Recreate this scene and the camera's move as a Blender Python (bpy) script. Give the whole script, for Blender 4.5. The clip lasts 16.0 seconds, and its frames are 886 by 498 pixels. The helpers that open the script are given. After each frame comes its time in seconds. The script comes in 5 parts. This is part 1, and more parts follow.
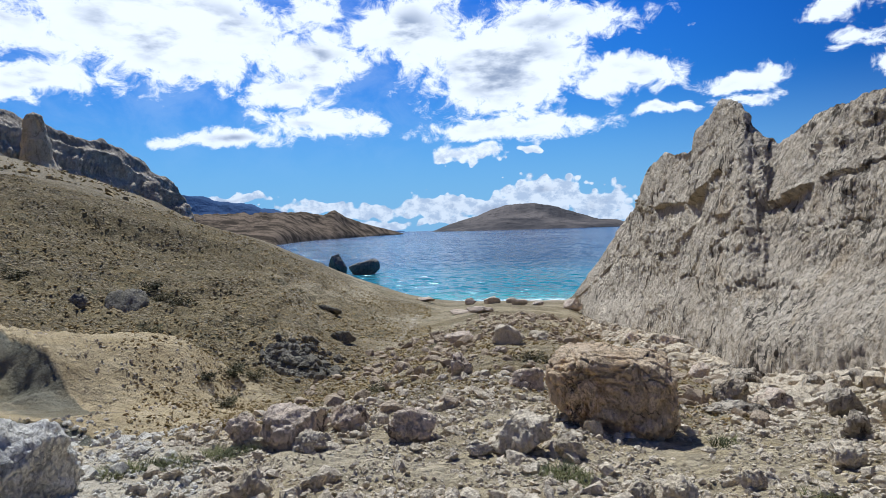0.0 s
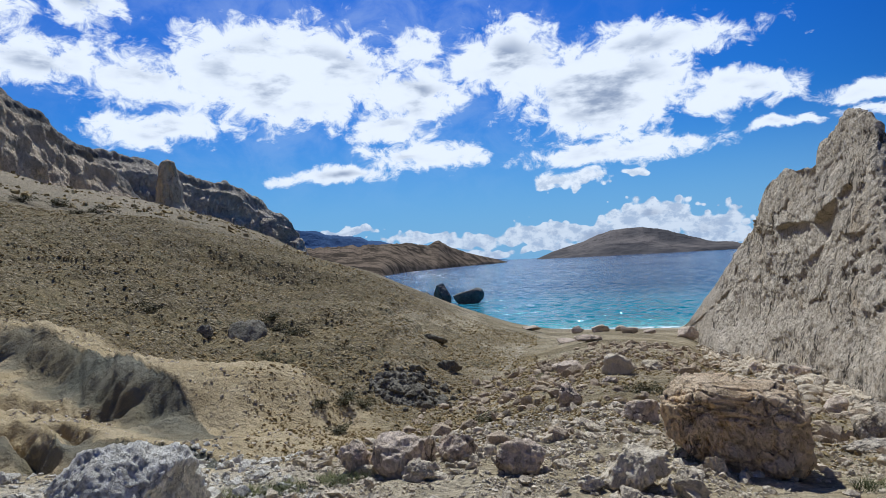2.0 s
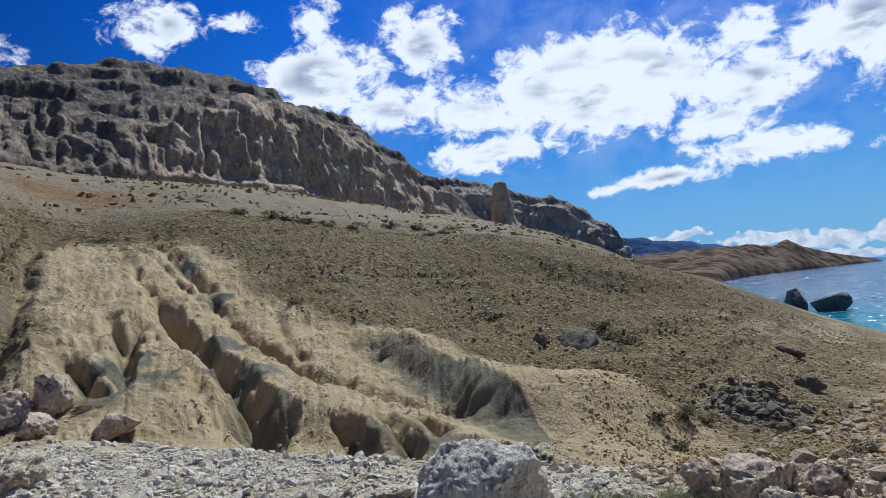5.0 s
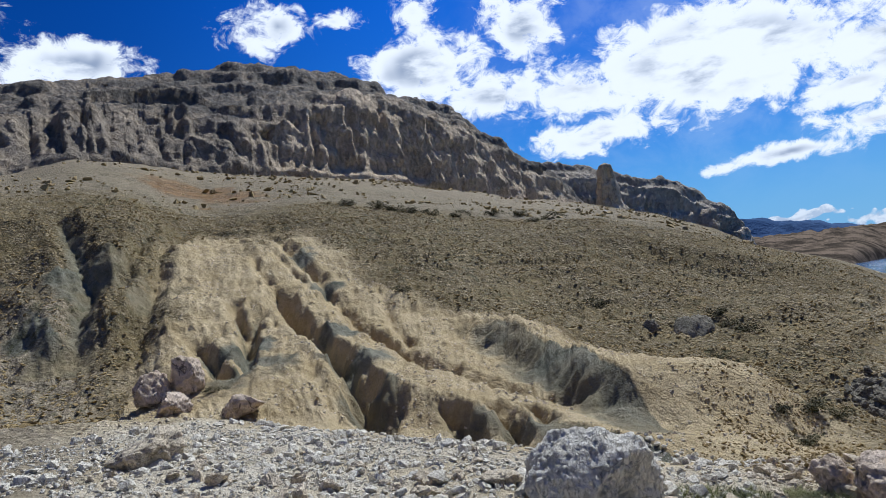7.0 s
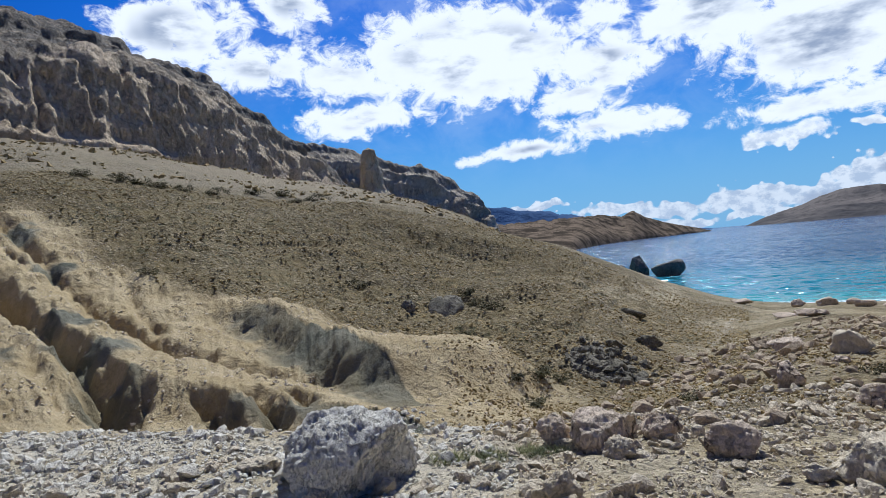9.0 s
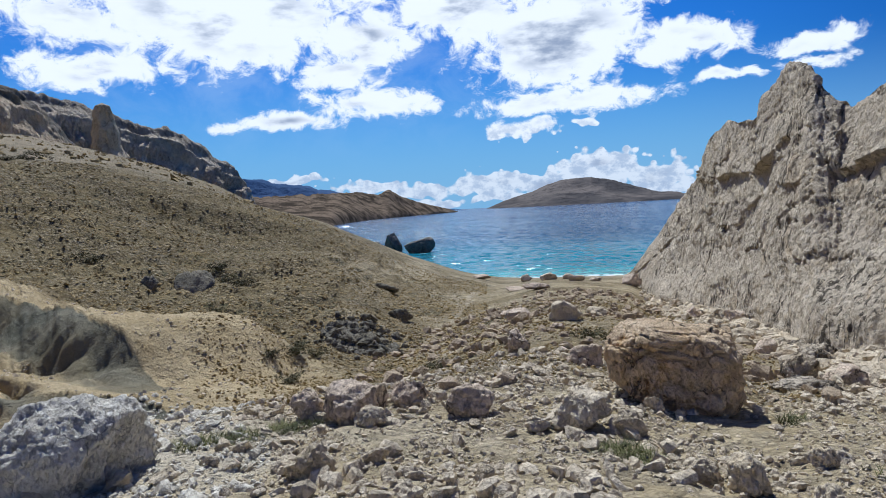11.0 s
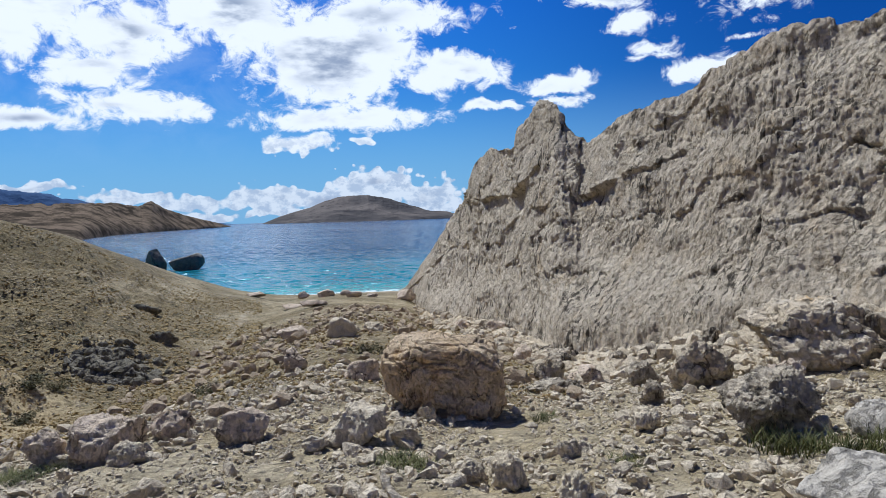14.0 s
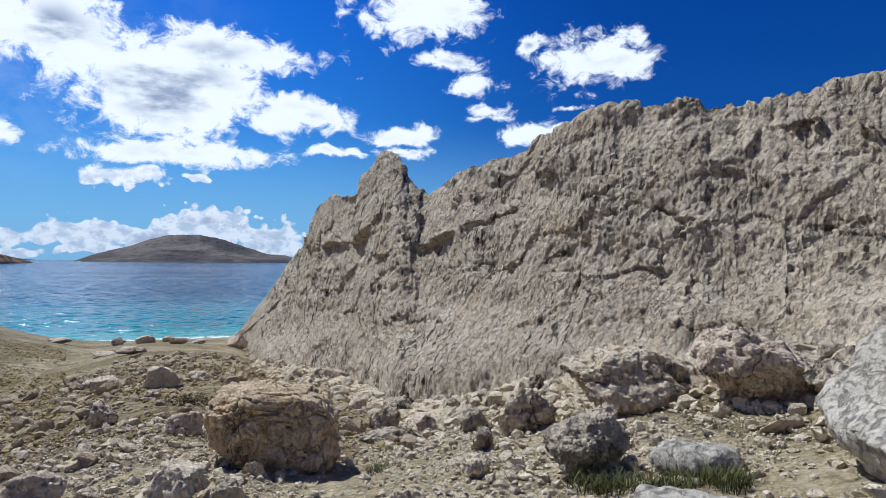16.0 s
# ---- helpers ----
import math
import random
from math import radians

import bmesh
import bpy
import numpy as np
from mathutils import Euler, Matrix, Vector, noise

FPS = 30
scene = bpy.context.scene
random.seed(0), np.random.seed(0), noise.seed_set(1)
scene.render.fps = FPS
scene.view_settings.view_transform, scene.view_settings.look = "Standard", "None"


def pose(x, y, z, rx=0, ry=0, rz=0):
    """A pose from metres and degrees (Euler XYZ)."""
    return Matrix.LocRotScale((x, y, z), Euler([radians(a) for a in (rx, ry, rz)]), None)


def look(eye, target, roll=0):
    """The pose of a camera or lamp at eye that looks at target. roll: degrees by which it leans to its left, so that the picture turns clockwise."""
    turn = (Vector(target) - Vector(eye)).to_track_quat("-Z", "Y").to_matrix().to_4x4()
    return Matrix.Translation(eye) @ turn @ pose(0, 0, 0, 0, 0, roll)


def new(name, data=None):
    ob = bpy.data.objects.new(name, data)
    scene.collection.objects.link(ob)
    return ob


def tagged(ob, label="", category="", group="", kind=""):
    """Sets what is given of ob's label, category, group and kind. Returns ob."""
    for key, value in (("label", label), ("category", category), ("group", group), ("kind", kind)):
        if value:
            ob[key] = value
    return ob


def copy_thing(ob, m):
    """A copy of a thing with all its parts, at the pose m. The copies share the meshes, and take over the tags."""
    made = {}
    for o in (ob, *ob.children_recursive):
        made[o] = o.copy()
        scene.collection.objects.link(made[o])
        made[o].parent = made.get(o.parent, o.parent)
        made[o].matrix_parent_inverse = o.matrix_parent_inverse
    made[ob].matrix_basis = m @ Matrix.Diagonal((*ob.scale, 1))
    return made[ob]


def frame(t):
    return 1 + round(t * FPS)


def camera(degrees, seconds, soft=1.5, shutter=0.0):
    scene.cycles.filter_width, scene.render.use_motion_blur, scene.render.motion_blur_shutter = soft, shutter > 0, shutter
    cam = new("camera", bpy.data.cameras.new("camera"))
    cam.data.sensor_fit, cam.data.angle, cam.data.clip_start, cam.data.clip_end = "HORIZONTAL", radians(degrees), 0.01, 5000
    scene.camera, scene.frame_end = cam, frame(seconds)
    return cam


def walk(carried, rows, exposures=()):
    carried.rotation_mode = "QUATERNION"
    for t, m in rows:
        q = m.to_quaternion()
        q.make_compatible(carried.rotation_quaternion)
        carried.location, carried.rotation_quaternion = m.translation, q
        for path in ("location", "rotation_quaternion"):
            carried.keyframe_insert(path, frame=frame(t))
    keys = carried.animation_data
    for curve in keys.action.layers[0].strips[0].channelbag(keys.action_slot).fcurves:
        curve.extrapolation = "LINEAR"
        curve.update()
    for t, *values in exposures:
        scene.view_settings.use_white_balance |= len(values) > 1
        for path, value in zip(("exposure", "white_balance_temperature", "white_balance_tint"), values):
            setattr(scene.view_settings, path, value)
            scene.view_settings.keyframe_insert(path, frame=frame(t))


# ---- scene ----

cam = camera(70, 16.0, soft=0.5)
EYE = Vector((0.0, 0.0, 9.0))   # the sea is at z = 0, y points out to the bay


def way(bearing, rise):
    """The unit direction of a bearing (clockwise from +y) and a rise above the horizon, in degrees."""
    b, e = radians(bearing), radians(rise)
    return Vector((math.sin(b) * math.cos(e), math.cos(b) * math.cos(e), math.sin(e)))


PATH = [  # seconds, bearing, pitch, lean
    (0, 3.28, -1.78, -1.64), (0.5, 3.38, 0.19, -1.48), (1, 2.46, 0.57, -1.91), (1.5, -1.84, 0.94, -2.54),
    (2, -5.96, 1.18, -3.01), (2.5, -9.14, 1.23, -3.06), (3, -13.63, 1.38, -3.48), (3.5, -18.65, 1.92, -3.85),
    (4, -23.23, 2.32, -4.47), (4.5, -28.73, 2.80, -5.27), (5, -34.82, 3.99, -4.80), (5.2, -37.43, 4.21, -4.83),
    (6.25, -45.30, 4.10, -5.10), (7.3, -43.10, 3.31, -5.27), (7.5, -41.87, 3.31, -5.13), (8, -36.14, 2.78, -6.13),
    (8.5, -29.70, 1.33, -5.84), (9, -23.25, 0.11, -4.97), (9.5, -16.81, -1.32, -3.83), (10, -11.05, -2.05, -2.81),
    (10.2, -8.83, -2.50, -2.76), (12.3, 5.83, -4.10, -2.39), (12.5, 6.91, -3.63, -2.04), (13, 10.19, -2.82, -1.47),
    (13.5, 14.65, -2.59, -1.10), (14, 18.23, -2.95, -1.75), (14.5, 21.42, -2.36, -1.46), (15, 25.08, -1.08, -1.16),
    (15.5, 28.44, -0.61, -0.05), (16, 32.67, 1.15, 0.44),
]
walk(cam, [(t, look(EYE, EYE + way(b, p), lean)) for t, b, p, lean in PATH],
     [(0, -0.06, 5700, 8), (0.6, -0.25, 5700, 8), (3, -0.23, 5700, 8), (5, -0.22, 5700, 8), (8, -0.12, 5700, 8), (10, -0.12, 5700, 8), (13, -0.16, 5700, 8), (16, -0.12, 5700, 8)])

# ---------------------------------------------------------------- light
SUN_BEARING, SUN_RISE = -14.0, 55.0
sun = new("sun", bpy.data.lights.new("sun", "SUN"))
sun.data.energy, sun.data.angle, sun.data.color = 5.0, radians(0.55), (1.0, 0.96, 0.89)
sun.matrix_world = look(way(SUN_BEARING, SUN_RISE) * 50, (0, 0, 0))


class Nodes:
    """Short hand for building node trees."""

    def __init__(self, tree):
        self.tree = tree
        tree.nodes.clear()

    def add(self, kind):
        return self.tree.nodes.new(kind)

    def plug(self, socket, value):
        if isinstance(value, bpy.types.NodeSocket):
            self.tree.links.new(value, socket)
        elif isinstance(value, (tuple, list)) and len(value) == 3 and socket.type == "RGBA":
            socket.default_value = (*value, 1)
        else:
            socket.default_value = value

    def math(self, op, a, b=0.0, c=0.0, clamp=False):
        n = self.add("ShaderNodeMath")
        n.operation, n.use_clamp = op, clamp
        for s, v in zip(n.inputs, (a, b, c)):
            self.plug(s, v)
        return n.outputs[0]

    def vec(self, op, a, b=(0, 0, 0), scale=None):
        n = self.add("ShaderNodeVectorMath")
        n.operation = op
        self.plug(n.inputs[0], a)
        self.plug(n.inputs[1], b)
        if scale is not None:
            self.plug(n.inputs["Scale"], scale)
        return n.outputs["Value"] if op in ("LENGTH", "DOT_PRODUCT") else n.outputs[0]

    def noise(self, at, scale, detail=4.0, rough=0.55, warp=0.0, kind="FBM", out=0):
        n = self.add("ShaderNodeTexNoise")
        n.noise_type = kind
        self.plug(n.inputs["Vector"], at)
        for key, v in (("Scale", scale), ("Detail", detail), ("Roughness", rough), ("Distortion", warp)):
            self.plug(n.inputs[key], v)
        return n.outputs[out]

    def voronoi(self, at, scale, feature="F1", out="Distance", rand=1.0):
        n = self.add("ShaderNodeTexVoronoi")
        n.feature = feature
        self.plug(n.inputs["Vector"], at)
        self.plug(n.inputs["Scale"], scale)
        self.plug(n.inputs["Randomness"], rand)
        return n.outputs[out]

    def ramp(self, x, lo, hi, a=0.0, b=1.0, smooth=True):
        n = self.add("ShaderNodeMapRange")
        n.interpolation_type = "SMOOTHSTEP" if smooth else "LINEAR"
        for s, v in zip(n.inputs, (x, lo, hi, a, b)):
            self.plug(s, v)
        return n.outputs[0]

    def mix(self, f, a, b, blend="MIX"):
        n = self.add("ShaderNodeMix")
        n.data_type, n.blend_type = "RGBA", blend
        self.plug(n.inputs[0], f)
        self.plug(n.inputs[6], a)
        self.plug(n.inputs[7], b)
        return n.outputs[2]

    def split(self, v):
        n = self.add("ShaderNodeSeparateXYZ")
        self.plug(n.inputs[0], v)
        return n.outputs

    def join(self, x, y, z):
        n = self.add("ShaderNodeCombineXYZ")
        for s, v in zip(n.inputs, (x, y, z)):
            self.plug(s, v)
        return n.outputs[0]

    def bump(self, height, strength, distance, normal=None):
        n = self.add("ShaderNodeBump")
        self.plug(n.inputs["Height"], height)
        n.inputs["Strength"].default_value, n.inputs["Distance"].default_value = strength, distance
        if normal is not None:
            self.plug(n.inputs["Normal"], normal)
        return n.outputs[0]


# clouds of the sky: bearing, rise, half width, half height, strength
HIGH_CLOUDS = [
    (-29.3, 12.4, 5.7, 1.6, 0.9), (-19.1, 16.9, 12.0, 4.2, 1.3), (-7.5, 15.1, 4.7, 2.5, 1.1), (-10.0, 12.4, 3.7, 1.6, 0.9), (-31.4, 16.3, 4.7, 2.2, 0.8), (0.6, 17.4, 5.7, 3.3, 1.2),
    (8.9, 14.2, 7.8, 4.5, 1.3), (19.5, 12.3, 5.0, 1.6, 1), (12.1, 17.3, 8.4, 1.8, 0.8), (10.0, 8.8, 8.1, 1.1, 1), (-7.0, 9.4, 5.7, 1.3, 0.95), (-15.2, 8.0, 5.2, 0.7, 0.9),
    (5.7, 6.5, 3.0, 0.8, 0.9), (11.3, 7.0, 1.1, 0.3, 0.8), (29.3, 11.5, 3.4, 1.0, 0.9),
]
MIXED_CLOUDS = [
    (29.1, 10.0, 2.3, 0.6, 0.8), (24.8, 9.6, 1.4, 0.5, 0.8), (22.1, 9.5, 1.6, 0.5, 0.8), (-7.2, 18.8, 2.6, 1.4, 0.7), (2.7, 2.1, 4.2, 1.2, 1), (-2.8, 1.8, 2.9, 0.6, 0.8),
    (-7.3, 2.3, 3.4, 0.6, 0.7), (12.3, 2.8, 3.4, 1.8, 1.1), (17.2, 2.0, 2.9, 1.5, 1.1), (7.9, 1.8, 4.2, 1.0, 1), (-15.6, 3.2, 3.9, 0.5, 0.9), (6.9, 0.7, 14.6, 0.4, 0.8),
    (-73.5, 20.0, 5.2, 1.6, 1), (-57.8, 23.4, 3.4, 1.7, 0.75), (-51.7, 24.1, 1.8, 0.6, 0.7),
]
SIDE_CLOUDS = [
    (-45.0, 24.1, 2.1, 1.9, 0.7), (-35.4, 22.4, 3.4, 2.7, 0.95), (-44.8, 19.5, 5.7, 3.2, 1.1), (-38.2, 16.7, 5.2, 1.9, 0.9), (-81.4, 21.2, 3.1, 3.1, 0.6), (-76.9, 17.8, 4.2, 2.2, 0.9),
    (30.6, 21.5, 5.7, 2.2, 1), (46.4, 17.4, 4.4, 2.1, 0.75), (40.6, 18.7, 1.3, 0.6, 0.8), (35.7, 15.8, 2.3, 0.8, 0.8), (33.2, 17.6, 2.3, 0.7, 0.7), (44.3, 13.5, 1.1, 0.3, 0.8),
    (50.0, 19.0, 1.3, 0.8, 0.6), (37.2, 13.6, 1.6, 0.6, 0.5), (40.6, 11.6, 3.2, 1.1, 1),
]
CLOUDS = HIGH_CLOUDS + MIXED_CLOUDS + SIDE_CLOUDS


def build_sky():
    world = bpy.data.worlds.new("sky")
    scene.world = world
    world.use_nodes = True
    n = Nodes(world.node_tree)
    sky = n.add("ShaderNodeTexSky")
    sky.sky_type, sky.sun_disc = "NISHITA", False
    sky.sun_elevation, sky.sun_rotation = radians(SUN_RISE), radians(SUN_BEARING)
    sky.air_density, sky.dust_density, sky.ozone_density = 1.0, 0.4, 2.5
    d = n.vec("NORMALIZE", n.add("ShaderNodeTexCoord").outputs["Generated"])
    x, y, z = n.split(d)
    b = n.math("MULTIPLY", n.math("ARCTAN2", x, y), 57.2958)
    e = n.math("MULTIPLY", n.math("ARCSINE", z), 57.2958)
    p = n.join(b, e, 0.0)
    wob = n.vec("SUBTRACT", n.noise(p, 0.16, 3, 0.55, out=1), (0.5, 0.5, 0.5))
    q = n.vec("ADD", p, n.vec("MULTIPLY", wob, (5.0, 3.0, 0.0)))
    body = None
    for cb, ce, hw, hh, s in CLOUDS:
        off = n.vec("MULTIPLY", n.vec("SUBTRACT", q, (cb, ce, 0.0)), (1 / hw, 1 / hh, 0.0))
        blob = n.math("MULTIPLY", n.math("SUBTRACT", 1.0, n.vec("LENGTH", off)), s)
        body = blob if body is None else n.math("SMOOTH_MAX", body, blob, 0.25)
    # a broken deck of the same clouds goes on outside the bearings above
    out = n.ramp(n.math("ABSOLUTE", n.math("SUBTRACT", b, -4.0)), 70.0, 90.0)
    out = n.math("MAXIMUM", out, n.ramp(e, 26.0, 36.0))
    deck = n.ramp(n.noise(d, 2.3, 4, 0.55), 0.57, 0.74, -0.7, 0.5)
    body = n.math("ADD", n.math("MULTIPLY", body, n.math("SUBTRACT", 1.0, out)), n.math("MULTIPLY", deck, out))
    body = n.math("MAXIMUM", body, -1.0)
    pf = n.vec("MULTIPLY", p, (1.0, 1.35, 1.0))
    ragged = n.math("SUBTRACT", n.noise(pf, 0.42, 12, 0.70, 0.45), 0.5)
    puff = n.math("SUBTRACT", 0.45, n.voronoi(n.vec("ADD", pf, n.vec("SCALE", wob, scale=2.0)), 0.75, "SMOOTH_F1"))
    # crisp heaps low over the horizon, torn edges higher up
    low = n.ramp(e, 5.5, 8.5, 1.0, 0.0)
    edge = n.math("ADD", n.math("MULTIPLY", ragged, n.ramp(low, 0.0, 1.0, 2.7, 0.8)), n.math("MULTIPLY", puff, n.ramp(low, 0.0, 1.0, 0.35, 0.55)))
    heaps = n.math("SUBTRACT", 0.42, n.voronoi(n.vec("ADD", n.vec("MULTIPLY", p, (1.0, 1.25, 1.0)), n.vec("SCALE", wob, scale=0.8)), 1.35, "SMOOTH_F1"))
    edge = n.math("ADD", edge, n.math("MULTIPLY", n.math("MULTIPLY", heaps, low), 1.15))
    dens = n.math("ADD", n.math("ADD", body, n.ramp(low, 0.0, 1.0, 0.20, 0.10)), edge)
    cover = n.ramp(dens, 0.0, n.ramp(low, 0.0, 1.0, 0.55, 0.2))
    thick = n.ramp(body, 0.3, 0.9)
    shade = n.noise(n.vec("ADD", n.vec('MULTIPLY', pf, (0.7, 1.3, 1.0)), (3.0, -1.2, 0.0)), 0.18, 5, 0.55)
    grey = n.math("MULTIPLY", thick, n.ramp(shade, 0.45, 0.62))
    deep = n.mix(n.ramp(e, 2.0, 32.0), (0.45, 1.30, 2.15), (0.16, 0.92, 2.7))
    deep = n.mix(n.ramp(e, 32.0, 60.0), deep, (0.08, 0.40, 1.30))
    away = n.math("ABSOLUTE", n.math("SUBTRACT", b, SUN_BEARING))
    deep = n.mix(n.ramp(away, 28.0, 66.0, 0.0, 0.8), deep, (0.07, 0.40, 1.25))
    blue = n.mix(1.0, sky.outputs[0], deep, "MULTIPLY")
    blue = n.mix(n.ramp(e, 0.0, 13.0, 0.8, 0.0), blue, (6.6, 12.2, 18.6))
    glow = n.math("MULTIPLY", n.ramp(away, 4.0, 34.0, 1.0, 0.0), n.ramp(e, 3.0, 15.0))
    veil = n.math("MULTIPLY", glow, n.ramp(n.noise(pf, 0.22, 8, 0.62, 0.4), 0.36, 0.70, 0.04, 0.26))
    blue = n.mix(veil, blue, (19.0, 21.0, 23.0))
    white = n.mix(n.ramp(e, 1.0, 9.0), (18.5, 19.8, 21.5), (25.0, 25.2, 25.6))
    heap = n.ramp(n.noise(n.vec('ADD', pf, (0.0, 0.35, 0.0)), 0.8, 5, 0.6), 0.42, 0.62)
    white = n.mix(n.math('MULTIPLY', n.math('MULTIPLY', low, heap), 0.7), white, (9.0, 11.5, 15.5))
    white = n.mix(grey, white, (8.6, 10.0, 13.0))
    sheet = n.mix(cover, blue, white)
    bg = n.add("ShaderNodeBackground")
    n.plug(bg.inputs["Color"], sheet)
    bg.inputs["Strength"].default_value = 0.042
    n.tree.links.new(bg.outputs[0], n.add("ShaderNodeOutputWorld").inputs[0])


build_sky()


# ---------------------------------------------------------------- noise and landforms (numpy)
def hashed(ix, iy, iz, seed):
    h = (ix * 73856093) ^ (iy * 19349663) ^ (iz * 83492791) ^ (seed * 2654435761)
    h = (h ^ (h >> 13)) * 1274126177
    h &= 0xFFFFFFFF
    h = ((h ^ (h >> 16)) * 2246822519) & 0xFFFFFFFF
    return h ^ (h >> 15)


def perlin(x, y, z=0.0, seed=0):
    """Gradient noise, about -0.7 to 0.7."""
    x, y, z = np.broadcast_arrays(np.asarray(x, float), np.asarray(y, float), np.asarray(z, float))
    ix, iy, iz = (np.floor(a).astype(np.int64) for a in (x, y, z))
    fx, fy, fz = x - ix, y - iy, z - iz
    u, v, w = (f * f * f * (f * (f * 6 - 15) + 10) for f in (fx, fy, fz))
    total = 0.0
    for dx in (0, 1):
        for dy in (0, 1):
            for dz in (0, 1):
                h = hashed(ix + dx, iy + dy, iz + dz, seed)
                gx, gy, gz = (h & 1023) / 511.5 - 1, ((h >> 10) & 1023) / 511.5 - 1, ((h >> 20) & 1023) / 511.5 - 1
                weight = (u if dx else 1 - u) * (v if dy else 1 - v) * (w if dz else 1 - w)
                total = total + weight * (gx * (fx - dx) + gy * (fy - dy) + gz * (fz - dz))
    return total


def fbm(x, y, z=0.0, octaves=4, seed=0, gain=0.5):
    total, amp, f = 0.0, 1.0, 1.0
    for k in range(octaves):
        total = total + amp * perlin(np.asarray(x) * f, np.asarray(y) * f, np.asarray(z) * f, seed + k)
        amp, f = amp * gain, f * 2.03
    return total


def ridged(x, y, z=0.0, octaves=3, seed=0):
    total, amp, f = 0.0, 1.0, 1.0
    for k in range(octaves):
        total = total + amp * (1 - np.minimum(1, 2.2 * np.abs(perlin(np.asarray(x) * f, np.asarray(y) * f, np.asarray(z) * f, seed + k))))
        amp, f = amp * 0.5, f * 2.03
    return total


def cells(x, y, z, seed=0):
    """Distances to the nearest and the second nearest scattered centre."""
    x, y, z = np.broadcast_arrays(np.asarray(x, float), np.asarray(y, float), np.asarray(z, float))
    ix, iy, iz = (np.floor(a).astype(np.int64) for a in (x, y, z))
    d1, d2 = np.full(x.shape, 9.0), np.full(x.shape, 9.0)
    for dx in (-1, 0, 1):
        for dy in (-1, 0, 1):
            for dz in (-1, 0, 1):
                h = hashed(ix + dx, iy + dy, iz + dz, seed)
                d = np.sqrt((ix + dx + (h & 1023) / 1023 - x) ** 2 + (iy + dy + ((h >> 10) & 1023) / 1023 - y) ** 2 + (iz + dz + ((h >> 20) & 1023) / 1023 - z) ** 2)
                d2 = np.minimum(d2, np.maximum(d1, d))
                d1 = np.minimum(d1, d)
    return d1, d2


def step(x, lo, hi):
    t = np.clip((np.asarray(x, float) - lo) / (hi - lo), 0, 1)
    return t * t * (3 - 2 * t)


def smooth_curve(xs, ys, x):
    """A monotone cubic through the knots."""
    xs, ys = np.asarray(xs, float), np.asarray(ys, float)
    h, s = np.diff(xs), np.diff(ys) / np.diff(xs)
    m = np.zeros_like(ys)
    same = s[1:] * s[:-1] > 0
    m[1:-1][same] = 2 * s[1:][same] * s[:-1][same] / (s[1:] + s[:-1])[same]
    m[0], m[-1] = s[0], s[-1]
    x = np.clip(x, xs[0], xs[-1])
    i = np.clip(np.searchsorted(xs, x) - 1, 0, len(xs) - 2)
    t = (x - xs[i]) / h[i]
    return (ys[i] * (1 + 2 * t) * (1 - t) ** 2 + m[i] * h[i] * t * (1 - t) ** 2 + ys[i + 1] * t * t * (3 - 2 * t) + m[i + 1] * h[i] * t * t * (t - 1))


# The lines of the land round the stance: bearing, distance, rise above the eye's level.
BROW = [(-180, 8, -11), (-100, 18, -5), (-80, 16, -6.0), (-72, 13.5, -7.8), (-65, 11.5, -9.4), (-58, 10, -11.3), (-49, 9, -13.0), (-40, 8.2, -14.3),
        (-24, 7.3, -16.7), (-14, 7, -17.4), (0, 6.8, -17.9), (8, 6.8, -17.5), (20, 7.5, -17.4), (28, 8.6, -16), (36, 8.4, -15.5), (50, 7.2, -14.6), (60, 6.6, -14.6), (72, 6.2, -13.5), (90, 6, -12), (180, 8, -11)]
VALLEY = [(-180, 14, -4), (-100, 24, -4), (-80, 19, -6.4), (-65, 13.5, -10.2), (-49, 11.5, -14.2), (-40, 10.8, -15.8), (-30, 11.5, -15.4), (-20, 12.5, -14.4), (-13.4, 18, -12.4),
          (-6.7, 21, -12), (-2.8, 24, -10.8), (0.7, 31, -8.8), (4.5, 46, -7.1), (8, 52, -6.6), (14.4, 48, -7.1), (17, 33, -8.9), (21.7, 25, -9.8), (26.4, 18, -11.6), (29.4, 14.8, -13.2),
          (36, 13.2, -12.1), (43, 11.8, -10.8), (50, 10.7, -8.9), (60, 9.6, -8), (72, 8.7, -6), (90, 8.6, -4), (180, 14, -4)]
RIDGE = [(-180, 40, 5), (-100, 45, 9.5), (-80, 44, 9.7), (-72, 42, 9.4), (-68, 40, 7.9), (-64, 40, 6.9), (-60, 41, 7.5), (-55, 42, 8.0), (-50, 43, 7.4), (-43, 44, 6.5), (-36, 45, 5.2),
         (-31, 46, 4.9), (-27, 46, 4.1), (-22, 47, 2.6), (-18, 48, 1.1), (-13, 49, -0.4), (-9, 50, -2.2), (-4, 51, -4.5), (0.6, 53, -6.0), (4, 57, -6.5), (8, 60, -6.6), (14, 60, -6.6), (20, 45, -6.6), (30, 40, -5), (60, 40, 0), (90, 40, 4), (180, 40, 5)]
